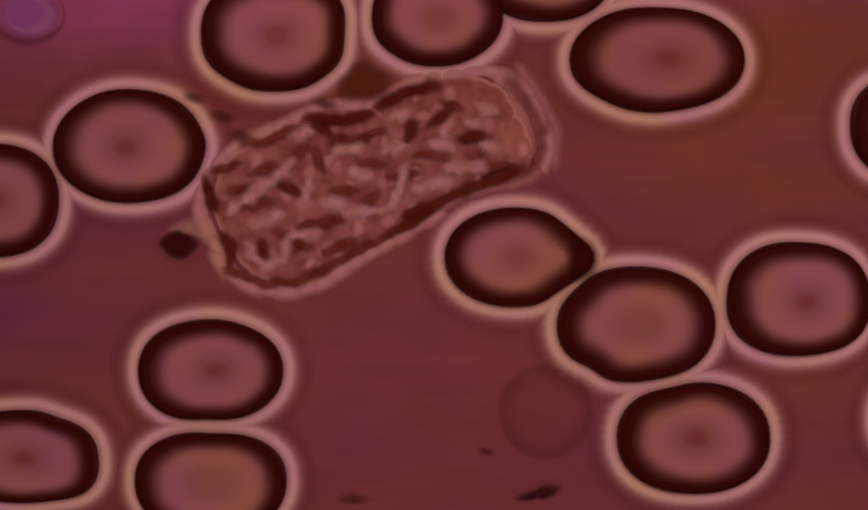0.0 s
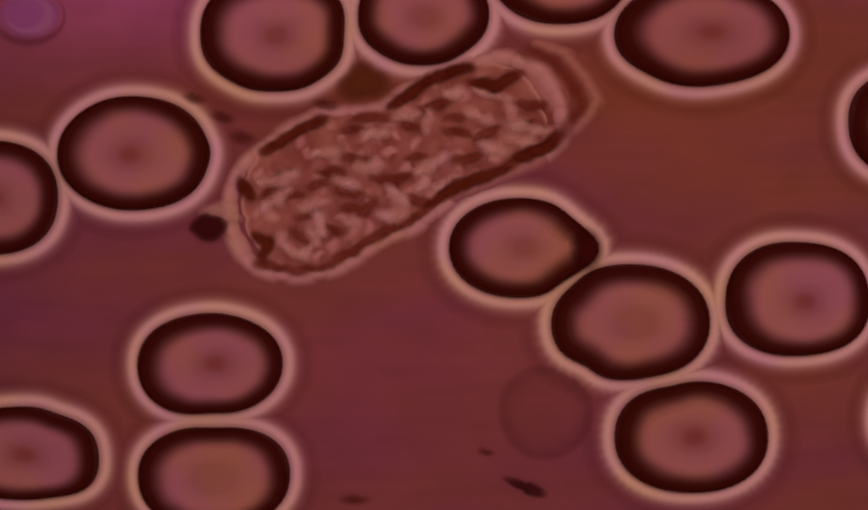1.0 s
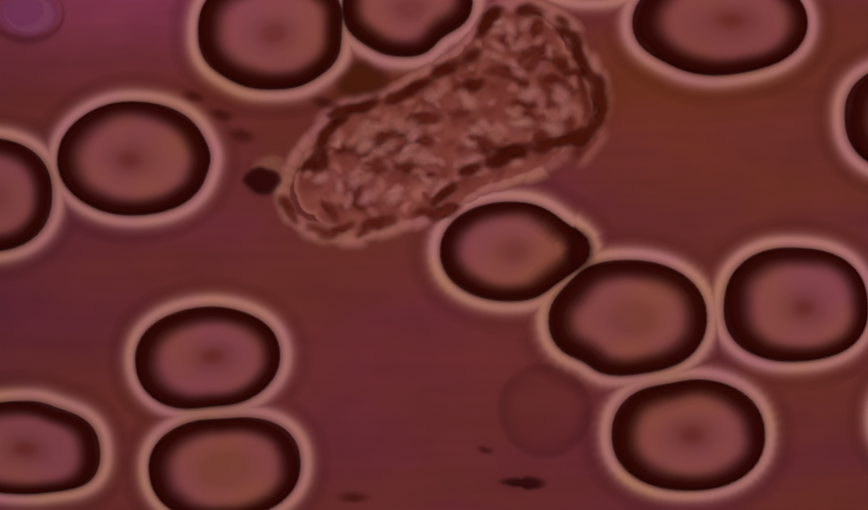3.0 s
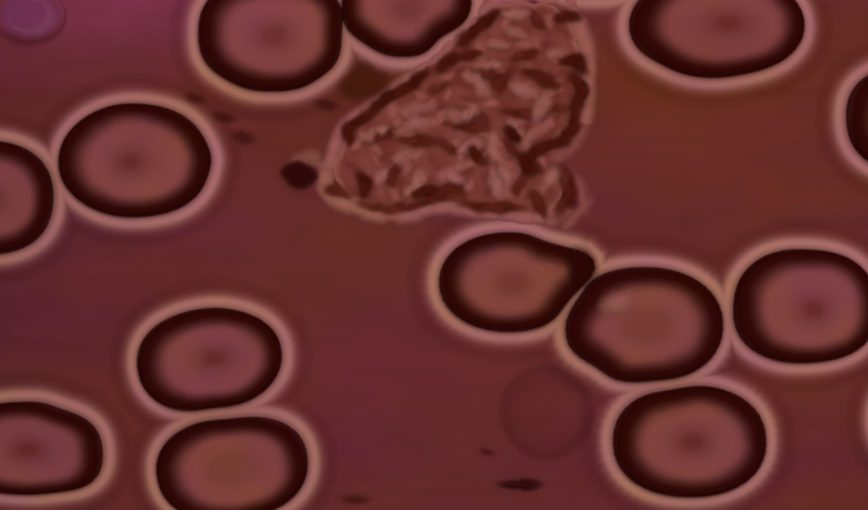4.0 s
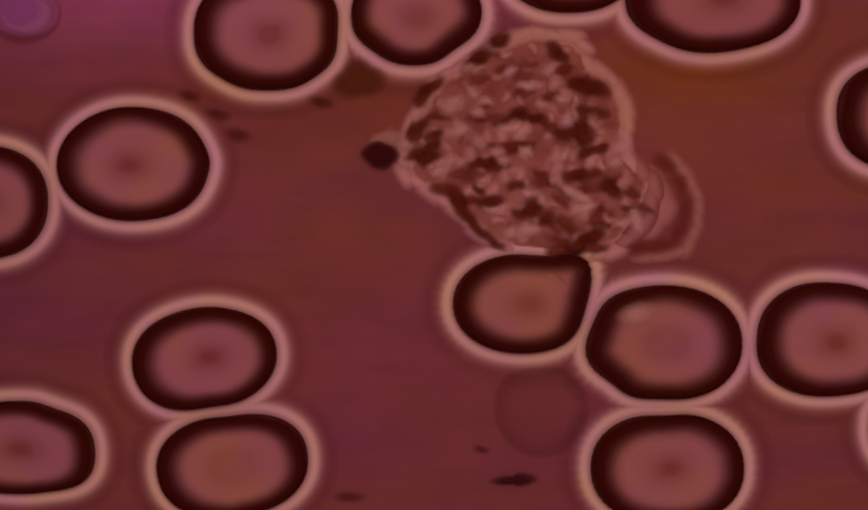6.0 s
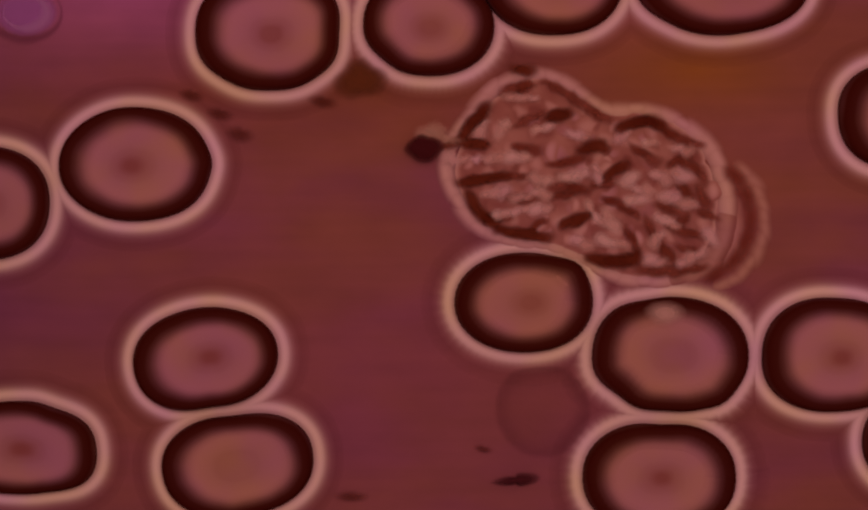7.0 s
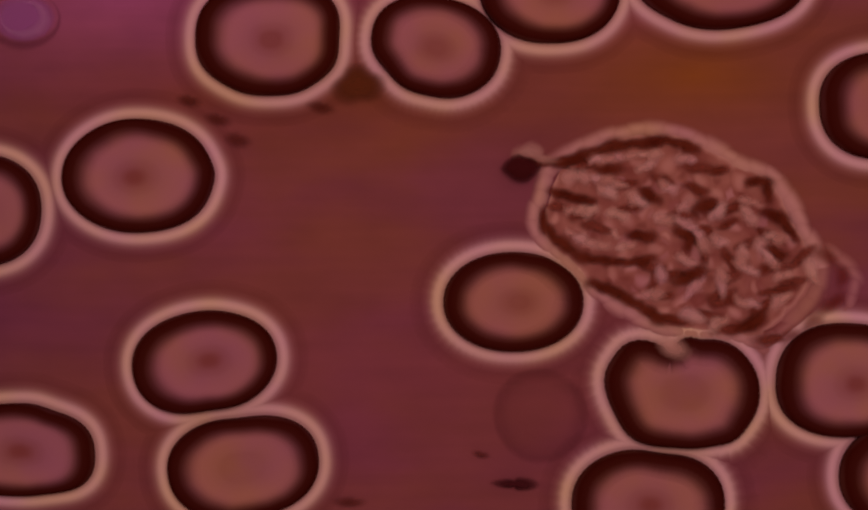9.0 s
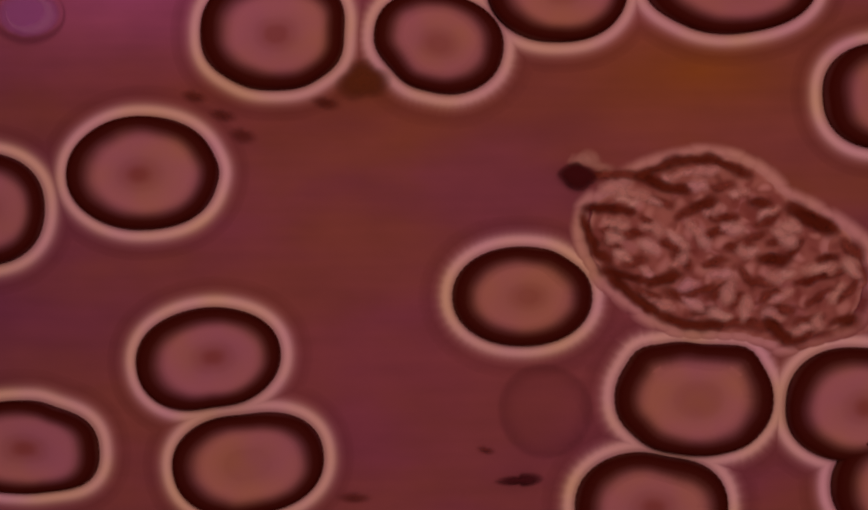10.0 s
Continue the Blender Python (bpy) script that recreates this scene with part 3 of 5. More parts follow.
lie(1.0, PALE_FOLD, (504, 425, 520, 453, 551, 460, 570, 437, 559, 414), (457, 390, 489, 367, 528, 343), (465, 328, 504, 328, 535, 312), (613, 394, 645, 406), (567, 281, 606, 273), (715, 211, 754, 207), (769, 234, 777, 203), (863, 164, 926, 179), (918, 187, 933, 226, 996, 242), (801, 168, 832, 168), (707, 343, 730, 367), (660, 242, 699, 242), (918, 250, 957, 258), (801, 285, 754, 312), (613, 328, 645, 336))
lie(1.0, PALE_FOLD, (543, 375, 582, 367), (785, 336, 832, 320), (691, 390, 730, 390), (645, 304, 684, 297), (879, 265, 910, 273), (847, 203, 887, 219), (574, 390, 582, 421), (754, 343, 769, 328))
lie(1.0, FRONT, (949, 94, 996, 109, 1031, 148, 1054, 187, 1035, 219, 1007, 242))
lie(1.0, FILM, (972, 133, 1004, 179))
lie(1.0, EDGE_LINE, (422, 336, 446, 297, 481, 269, 528, 238, 582, 211, 637, 207, 695, 203, 730, 172, 777, 140, 847, 115, 910, 109, 965, 125, 996, 164, 1011, 211, 1011, 250, 972, 281, 926, 304, 871, 328, 816, 351, 785, 378, 746, 406, 699, 425, 652, 453, 606, 480, 551, 493, 489, 490, 449, 468, 426, 429, 418, 390))
lie(1.5, THICK, (465, 328, 489, 312), (504, 265, 535, 242, 567, 222, 590, 211), (707, 187, 746, 168, 785, 144, 824, 121, 863, 98), (1035, 226, 1004, 250, 965, 261), (910, 304, 871, 320, 832, 332), (808, 339, 785, 359, 769, 382), (894, 66, 941, 59, 980, 62), (1027, 101, 1054, 133, 1074, 172, 1074, 203), (609, 453, 645, 437))
lie(1.5, THIN_FOLD, (769, 382, 723, 406, 676, 425, 645, 441, 606, 453), (481, 437, 512, 453, 543, 460, 590, 457), (535, 289, 563, 281), (613, 219, 660, 222, 691, 203), (723, 230, 769, 226), (629, 300, 652, 312), (617, 332, 645, 347, 676, 355, 703, 336), (543, 343, 582, 339), (504, 382, 516, 406), (473, 425, 496, 425), (567, 421, 582, 437), (847, 195, 894, 203), (863, 226, 894, 222), (976, 160, 996, 152))
lie(1.5, THIN_FOLD, (988, 199, 1019, 191), (957, 109, 972, 117), (926, 258, 949, 265), (769, 207, 738, 203), (887, 133, 918, 117), (715, 297, 754, 289), (684, 234, 707, 250), (972, 226, 941, 234))
lie(1.5, PALE_FOLD, (528, 390, 543, 421, 559, 437), (582, 390, 590, 421, 606, 425), (457, 390, 496, 351, 535, 324, 574, 312), (543, 304, 598, 297), (645, 367, 672, 371), (613, 273, 645, 269), (754, 269, 762, 277), (816, 148, 847, 152), (801, 168, 847, 179), (894, 168, 933, 176), (949, 187, 980, 187), (707, 234, 769, 242), (941, 94, 972, 86), (996, 117, 1035, 133), (832, 273, 879, 250), (738, 328, 777, 312))
lie(1.5, PALE_FOLD, (504, 297, 543, 265), (707, 375, 746, 367), (1019, 164, 1050, 172), (652, 328, 676, 312))
lie(1.5, FRONT, (996, 70, 1035, 94, 1066, 129, 1086, 168, 1082, 211, 1043, 226))
lie(1.5, FILM, (1019, 125, 1035, 164))
lie(1.5, EDGE_LINE, (457, 336, 481, 297, 512, 258, 551, 226, 598, 204, 660, 211, 707, 183, 754, 156, 808, 125, 855, 94, 894, 62, 949, 47, 1004, 59, 1043, 94, 1074, 140, 1086, 187, 1058, 222, 1011, 254, 957, 273, 910, 304, 847, 336, 808, 359, 769, 390, 707, 421, 652, 449, 598, 472, 535, 472, 481, 457, 453, 429, 449, 390))
lie(2.0, THICK, (496, 312, 524, 312), (512, 293, 543, 258, 574, 222, 613, 207, 641, 207), (676, 195, 723, 172, 769, 156, 808, 129, 840, 101, 847, 86), (894, 47, 933, 43, 972, 55), (1043, 242, 1004, 258, 957, 273), (933, 277, 894, 300, 847, 320), (816, 324, 801, 351, 769, 375), (1058, 101, 1086, 148, 1074, 211, 1043, 234), (668, 293, 691, 304))
lie(2.0, THIN_FOLD, (769, 375, 723, 398, 684, 410, 637, 425, 598, 437), (516, 394, 535, 433, 574, 449, 613, 441), (465, 414, 481, 425), (504, 351, 535, 359), (567, 336, 598, 328), (637, 320, 668, 336, 699, 343, 715, 332), (598, 269, 621, 250), (582, 289, 567, 300), (769, 207, 808, 207), (808, 234, 840, 238), (847, 168, 894, 164), (887, 140, 918, 137, 949, 125), (926, 168, 949, 156), (863, 211, 894, 215))
lie(2.0, THIN_FOLD, (933, 207, 949, 195), (957, 140, 972, 148), (777, 281, 808, 281), (723, 219, 707, 234), (980, 168, 1004, 156), (996, 117, 1011, 133), (910, 195, 887, 191), (746, 328, 785, 324), (785, 179, 816, 187), (613, 207, 645, 215))
lie(2.0, PALE_FOLD, (543, 390, 559, 421, 570, 429), (613, 390, 606, 421, 629, 414), (535, 320, 574, 304, 613, 297, 660, 297), (528, 297, 551, 304), (676, 316, 699, 320), (676, 355, 695, 359), (606, 258, 660, 219), (707, 203, 769, 207), (816, 168, 863, 168), (777, 250, 816, 254), (894, 226, 949, 226), (972, 172, 1004, 179), (1019, 156, 1035, 164), (988, 140, 1011, 148), (910, 70, 949, 70), (715, 297, 769, 289))
lie(2.0, PALE_FOLD, (567, 351, 606, 343), (457, 390, 504, 375), (926, 101, 972, 101), (863, 183, 894, 179), (738, 351, 777, 336), (1035, 133, 1019, 109), (801, 187, 754, 187))
lie(2.0, FRONT, (1019, 66, 1058, 94, 1086, 140, 1082, 195, 1050, 234))
lie(2.0, FILM, (1035, 125, 1050, 172))
lie(2.0, EDGE_LINE, (477, 320, 504, 289, 543, 242, 582, 209, 645, 199, 699, 179, 754, 160, 801, 129, 824, 94, 863, 66, 910, 37, 972, 43, 1027, 70, 1074, 109, 1089, 156, 1078, 211, 1035, 250, 972, 281, 918, 300, 863, 332, 816, 359, 762, 386, 699, 414, 637, 437, 598, 457, 535, 453, 481, 433, 461, 406, 457, 375, 477, 351))
lie(2.5, THICK, (512, 300, 535, 293, 551, 269, 574, 242, 598, 222), (574, 215, 613, 204, 660, 207), (684, 199, 715, 176, 754, 160), (769, 148, 808, 133, 840, 117), (851, 70, 867, 47, 894, 27, 933, 23), (996, 43, 1019, 62), (1050, 70, 1066, 117, 1082, 164, 1074, 211, 1050, 242), (1043, 250, 996, 265, 949, 273), (926, 277, 894, 289, 863, 308), (847, 312, 816, 343, 777, 375))
lie(2.5, THIN_FOLD, (777, 375, 738, 398, 707, 398), (660, 421, 613, 433), (535, 429, 567, 433, 590, 421), (481, 382, 496, 406), (551, 375, 559, 398), (590, 351, 606, 382), (707, 273, 738, 277), (691, 300, 715, 312, 738, 304), (613, 312, 645, 312), (582, 297, 621, 285, 660, 273), (645, 250, 676, 242, 691, 219), (816, 254, 855, 246), (933, 109, 972, 86), (957, 117, 996, 101), (941, 148, 957, 164))
lie(2.5, THIN_FOLD, (980, 148, 1019, 156), (933, 187, 965, 195), (1019, 148, 1004, 179), (972, 219, 949, 226), (1004, 203, 1035, 203), (972, 62, 957, 86), (918, 70, 941, 78), (707, 226, 738, 219), (832, 187, 808, 199), (894, 133, 926, 140), (1050, 125, 1019, 117), (879, 258, 910, 258))
lie(2.5, PALE_FOLD, (574, 367, 582, 398), (621, 390, 645, 382, 660, 367), (582, 339, 621, 336), (598, 304, 645, 289, 707, 273), (715, 293, 738, 300), (707, 332, 723, 336), (567, 289, 613, 258, 676, 234), (769, 179, 738, 195), (871, 55, 894, 55), (918, 62, 926, 94, 949, 94), (972, 101, 988, 70), (949, 179, 972, 172), (996, 195, 1019, 179), (1035, 117, 1050, 140), (972, 211, 1011, 226), (816, 234, 879, 234))
lie(2.5, PALE_FOLD, (840, 211, 816, 187), (910, 211, 933, 219), (871, 86, 887, 109), (496, 336, 543, 328), (785, 304, 832, 297), (1043, 179, 1011, 148), (933, 133, 918, 117), (707, 250, 676, 265), (762, 343, 738, 359))
lie(2.5, FRONT, (1019, 47, 1058, 86, 1086, 140, 1082, 203, 1050, 242))
lie(2.5, FILM, (1035, 117, 1050, 172))
lie(2.5, EDGE_LINE, (481, 359, 504, 312, 528, 273, 559, 226, 598, 204, 660, 199, 707, 176, 754, 152, 808, 125, 832, 94, 851, 47, 894, 20, 957, 16, 1011, 39, 1058, 74, 1086, 133, 1089, 187, 1066, 242, 1004, 269, 941, 289, 894, 316, 847, 343, 801, 382, 746, 410, 676, 433, 606, 449, 543, 441, 504, 421, 477, 390))
lie(4.0, THICK, (630, 253, 627, 234, 649, 218, 672, 205), (675, 195, 708, 172, 740, 156, 766, 133), (799, 120, 818, 104), (838, 71, 864, 49, 896, 26), (1020, 110, 1046, 110, 1052, 123), (1039, 140, 1052, 162, 1043, 188), (1039, 201, 1036, 234, 1013, 257, 981, 266, 961, 279), (942, 286, 955, 305, 968, 305), (653, 318, 662, 331, 656, 351), (854, 273, 867, 286), (753, 351, 779, 341), (919, 237, 932, 250))
lie(4.0, THICK, (1013, 32, 1039, 29))
lie(4.0, THIN_FOLD, (656, 370, 695, 377, 740, 374, 773, 361, 812, 351, 838, 351), (844, 370, 890, 377, 942, 374), (597, 344, 623, 351), (662, 253, 682, 250, 714, 237), (727, 253, 773, 257), (825, 227, 851, 231, 870, 221), (714, 312, 708, 325), (799, 260, 818, 273), (870, 130, 903, 146, 903, 159), (916, 201, 968, 211), (981, 146, 1000, 156), (994, 195, 1020, 195), (948, 130, 987, 140), (968, 32, 974, 39))
lie(4.0, THIN_FOLD, (935, 104, 961, 97), (1020, 318, 1026, 351, 1013, 370), (948, 318, 935, 344), (968, 357, 981, 383), (864, 97, 838, 104), (916, 260, 929, 273), (799, 344, 825, 338), (786, 162, 805, 153), (825, 201, 864, 208), (890, 156, 922, 130))
lie(4.0, PALE_FOLD, (656, 250, 682, 234, 695, 234), (721, 240, 747, 224, 786, 221), (812, 208, 838, 208, 857, 201), (831, 273, 851, 260, 864, 260), (831, 302, 851, 299), (714, 286, 760, 279), (734, 351, 753, 331, 766, 318), (682, 325, 695, 312), (838, 136, 864, 149, 877, 169), (890, 247, 890, 273, 903, 292), (955, 247, 994, 227), (929, 156, 955, 169), (994, 97, 1013, 97), (864, 117, 903, 117))
lie(4.0, PALE_FOLD, (916, 26, 948, 26), (916, 52, 948, 65), (890, 78, 916, 84), (968, 208, 994, 169), (909, 305, 916, 331), (890, 312, 903, 351), (994, 325, 1000, 312), (812, 318, 825, 325), (773, 195, 727, 201), (948, 260, 922, 221))
lie(4.0, FRONT, (1007, 305, 1026, 325, 1033, 357, 1007, 387))
lie(4.0, FILM, (987, 344, 987, 364))
lie(4.0, EDGE_LINE, (607, 279, 614, 247, 630, 224, 682, 192, 727, 159, 766, 127, 805, 97, 838, 62, 870, 29, 903, 3, 955, -6, 1020, 0, 1039, 39, 1056, 97, 1059, 143, 1052, 201, 1039, 253, 1007, 279, 994, 305, 1007, 325, 1026, 351, 1000, 390, 955, 390, 903, 383, 851, 377, 812, 364, 773, 374, 734, 383, 682, 383, 636, 367, 597, 351, 584, 335, 597, 309))
lie(4.5, THICK, (656, 253, 679, 250), (662, 237, 688, 201, 714, 182, 740, 156, 773, 133), (812, 149, 838, 140), (861, 58, 890, 36, 916, 19), (1046, 104, 1052, 123, 1043, 143), (1039, 175, 1046, 195), (1039, 234, 1013, 253, 981, 266), (935, 253, 948, 273, 955, 286), (981, 286, 955, 302), (854, 234, 870, 237, 883, 221), (916, 136, 935, 146), (864, 292, 890, 299), (695, 299, 705, 318))
lie(4.5, THICK, (734, 357, 760, 357, 792, 348), (981, 364, 1000, 377), (760, 299, 773, 305), (883, 318, 896, 312))
lie(4.5, THIN_FOLD, (701, 354, 727, 361), (818, 370, 851, 383, 890, 393, 942, 396), (929, 390, 955, 400), (630, 305, 656, 318), (682, 247, 714, 234, 760, 221), (779, 237, 812, 244), (916, 201, 955, 208), (981, 156, 1007, 153), (948, 117, 922, 130), (864, 78, 838, 104), (812, 104, 831, 97), (864, 208, 903, 188), (955, 214, 994, 214), (974, 312, 994, 325), (981, 341, 987, 351), (838, 357, 864, 370))
lie(4.5, THIN_FOLD, (896, 266, 890, 240), (760, 318, 747, 305), (935, 331, 916, 312), (1020, 149, 994, 162), (974, 45, 994, 58), (1026, 32, 1013, 39), (864, 351, 890, 370), (1007, 188, 981, 195), (838, 195, 812, 182), (942, 39, 916, 71), (779, 286, 753, 279), (903, 149, 883, 156), (799, 325, 786, 305))
lie(4.5, PALE_FOLD, (675, 276, 714, 257, 753, 237, 786, 227), (799, 227, 831, 240, 838, 260), (727, 312, 734, 331, 760, 331), (760, 260, 773, 273), (786, 331, 799, 312), (857, 322, 877, 331), (916, 273, 916, 299), (916, 338, 942, 364), (922, 182, 948, 169), (1000, 175, 1013, 182), (864, 123, 825, 123), (948, 52, 987, 62), (935, 71, 903, 65), (994, 97, 1007, 123), (1013, 325, 1020, 364), (851, 169, 890, 175))
lie(4.5, PALE_FOLD, (812, 201, 786, 208), (929, 227, 916, 247), (955, 344, 968, 325), (890, 364, 909, 370), (857, 84, 890, 84), (968, 130, 948, 104), (734, 188, 786, 169), (955, 240, 987, 227), (812, 266, 838, 286), (903, 110, 864, 97), (942, 383, 968, 377))
lie(4.5, FRONT, (1052, 305, 1059, 338, 1056, 377, 1039, 403))
lie(4.5, FILM, (1026, 351, 1020, 383))
lie(4.5, EDGE_LINE, (640, 279, 656, 240, 688, 195, 727, 159, 773, 123, 805, 84, 851, 39, 883, 13, 929, -6, 1013, 0, 1052, 58, 1065, 110, 1059, 169, 1052, 221, 1026, 266, 1013, 292, 1020, 325, 1020, 364, 1007, 396, 955, 416, 903, 413, 851, 396, 812, 377, 760, 374, 708, 364, 662, 354, 630, 325, 627, 302))
lie(5.0, THICK, (682, 253, 685, 227, 701, 208), (714, 175, 740, 149, 766, 130, 792, 123), (818, 71, 851, 62, 890, 58), (890, 32, 916, 19, 935, 26), (1020, 19, 1046, 32), (1059, 117, 1033, 130, 1026, 149), (1046, 169, 1046, 208), (1020, 260, 1020, 299), (1039, 299, 1020, 279), (1020, 364, 1020, 390, 1007, 416), (903, 312, 922, 331, 916, 351), (851, 240, 890, 244), (831, 149, 851, 156), (916, 149, 935, 166))
lie(5.0, THICK, (948, 221, 981, 240), (773, 351, 812, 364, 844, 390, 877, 409))
lie(5.0, THIN_FOLD, (649, 318, 695, 331, 734, 341, 773, 354), (877, 409, 929, 419, 987, 416), (714, 247, 747, 234, 766, 224), (740, 286, 721, 312), (747, 318, 740, 331), (955, 279, 974, 292), (981, 312, 1007, 318), (825, 299, 844, 305), (864, 318, 883, 325), (955, 123, 974, 117), (857, 188, 812, 188), (890, 136, 870, 123), (981, 208, 1007, 208), (968, 58, 987, 65), (883, 97, 851, 104), (916, 201, 903, 227))
lie(5.0, THIN_FOLD, (805, 312, 786, 305), (974, 325, 955, 325), (994, 156, 1013, 175), (831, 84, 818, 110), (864, 208, 851, 221), (773, 188, 740, 208), (948, 305, 968, 286), (1007, 91, 1026, 97), (929, 130, 909, 110), (1020, 227, 1007, 247))
lie(5.0, PALE_FOLD, (701, 234, 721, 218), (708, 260, 747, 253, 786, 247), (753, 328, 786, 312), (818, 338, 864, 338, 890, 331), (786, 292, 773, 312), (812, 270, 825, 276), (883, 354, 896, 361), (948, 325, 961, 344, 955, 364), (805, 133, 818, 140), (838, 117, 870, 117), (922, 240, 955, 260), (903, 260, 922, 260), (942, 52, 968, 78), (903, 65, 929, 58), (903, 104, 955, 97), (994, 143, 987, 130))
lie(5.0, PALE_FOLD, (942, 169, 981, 182), (994, 390, 955, 383), (922, 383, 877, 370), (974, 39, 955, 26), (1013, 71, 1000, 58), (1046, 286, 1052, 325, 1046, 364), (1059, 312, 1065, 357), (792, 208, 838, 214), (786, 162, 753, 195), (870, 169, 844, 175), (877, 279, 909, 286), (968, 149, 981, 117), (929, 188, 890, 188), (838, 273, 864, 292))
lie(5.0, FRONT, (1065, 263, 1091, 279, 1108, 318, 1117, 364, 1104, 403, 1065, 422, 1020, 429))
lie(5.0, FILM, (1065, 344, 1059, 390))
lie(5.0, EDGE_LINE, (669, 273, 672, 234, 695, 201, 727, 156, 773, 120, 805, 78, 844, 52, 883, 26, 922, 0, 1013, 0, 1033, 39, 1059, 71, 1072, 123, 1059, 175, 1056, 234, 1046, 266, 1046, 312, 1043, 364, 1033, 403, 1007, 426, 955, 429, 903, 426, 864, 409, 825, 383, 779, 364, 727, 348, 669, 331, 643, 312, 656, 296))
lie(5.5, THICK, (747, 253, 714, 257, 705, 247, 714, 214, 734, 195), (747, 156, 766, 130, 792, 120), (870, 58, 903, 39), (981, 32, 1000, 52), (1013, 97, 1039, 130, 1052, 130), (1033, 169, 1046, 195, 1046, 221, 1026, 227), (916, 175, 948, 188), (740, 234, 779, 224), (864, 270, 890, 273, 916, 279), (831, 325, 857, 338, 883, 325), (922, 357, 955, 367, 961, 344), (1007, 266, 1039, 266, 1072, 266))
lie(5.5, THICK, (799, 351, 825, 377, 851, 403, 883, 426), (1020, 429, 1039, 409, 1052, 390), (1072, 273, 1085, 292))
lie(5.5, THIN_FOLD, (740, 318, 773, 331, 799, 351), (883, 426, 929, 432, 968, 429, 1013, 429), (773, 312, 812, 302), (812, 188, 851, 188, 890, 175), (818, 227, 864, 234, 903, 227), (864, 117, 903, 110), (968, 231, 981, 240), (825, 286, 851, 279), (1046, 312, 1072, 331), (1000, 286, 968, 292), (1052, 351, 1085, 364), (1007, 364, 994, 383), (916, 130, 890, 149), (955, 110, 968, 97), (825, 91, 864, 78))
lie(5.5, THIN_FOLD, (955, 149, 968, 169), (916, 390, 942, 403), (942, 78, 916, 84), (838, 110, 812, 117), (786, 195, 760, 188), (916, 208, 942, 214), (890, 299, 916, 305), (1020, 377, 1013, 396), (981, 195, 955, 195), (1007, 312, 981, 312), (929, 325, 948, 338))
lie(5.5, PALE_FOLD, (727, 240, 747, 208), (708, 279, 753, 266, 792, 260), (805, 325, 838, 305), (831, 357, 864, 370, 890, 357), (870, 299, 883, 286), (916, 374, 929, 377), (955, 299, 942, 292), (968, 325, 987, 344), (1046, 364, 1065, 377), (1059, 318, 1078, 312), (955, 240, 942, 253), (1007, 227, 1000, 247), (825, 143, 857, 156), (929, 123, 955, 130), (981, 130, 974, 169), (916, 97, 955, 97), (903, 195, 864, 201))
lie(5.5, PALE_FOLD, (1007, 175, 994, 149), (877, 91, 851, 97), (1052, 247, 1072, 247), (864, 403, 903, 396), (981, 416, 1020, 390), (1085, 351, 1091, 377), (786, 214, 825, 208), (864, 253, 903, 260), (909, 71, 942, 58), (968, 364, 994, 351), (812, 162, 786, 175), (890, 325, 916, 338))
lie(5.5, FRONT, (1124, 266, 1150, 292, 1169, 338, 1169, 383, 1150, 422, 1104, 432, 1059, 429))
lie(5.5, FILM, (1104, 312, 1124, 364, 1098, 396))
lie(5.5, EDGE_LINE, (695, 260, 705, 214, 731, 175, 753, 136, 792, 114, 838, 78, 883, 39, 922, 13, 1000, 13, 1013, 58, 1052, 97, 1062, 143, 1059, 201, 1052, 247, 1078, 260, 1098, 292, 1098, 351, 1085, 390, 1059, 422, 1020, 442, 955, 445, 890, 442, 844, 416, 805, 377, 773, 344, 727, 318, 688, 299))
lie(7.0, THICK, (831, 250, 850, 226, 878, 195), (838, 258, 878, 262), (1052, 270, 1083, 262, 1091, 270), (1099, 317, 1115, 305, 1127, 297), (1123, 230, 1162, 218, 1194, 226), (834, 329, 870, 325, 909, 317), (846, 353, 862, 380, 894, 408), (902, 416, 949, 424, 988, 428), (1020, 404, 1060, 392), (1063, 467, 1107, 471, 1146, 467, 1150, 455), (996, 211, 1024, 207), (933, 124, 957, 128))
lie(7.0, THIN_FOLD, (799, 266, 831, 258), (917, 163, 957, 155), (981, 147, 1036, 175, 1067, 203, 1099, 218), (1194, 230, 1225, 250, 1265, 262), (929, 266, 965, 270), (933, 226, 981, 203), (909, 321, 957, 317), (917, 357, 965, 361), (917, 392, 878, 396), (1004, 337, 1052, 345), (1004, 357, 1036, 353), (1091, 357, 1123, 372, 1154, 392), (1170, 400, 1178, 424), (1225, 289, 1257, 305, 1273, 329), (1273, 361, 1265, 345))
lie(7.0, THIN_FOLD, (1233, 337, 1241, 353), (1225, 416, 1265, 424), (1225, 447, 1257, 455), (1194, 372, 1233, 384), (1052, 289, 996, 297), (1162, 487, 1210, 491, 1273, 483), (1131, 416, 1146, 440), (1241, 282, 1210, 297), (1265, 384, 1288, 392), (1194, 447, 1210, 463), (1075, 337, 1107, 329), (957, 416, 981, 400), (1146, 266, 1186, 289), (1210, 408, 1241, 392))
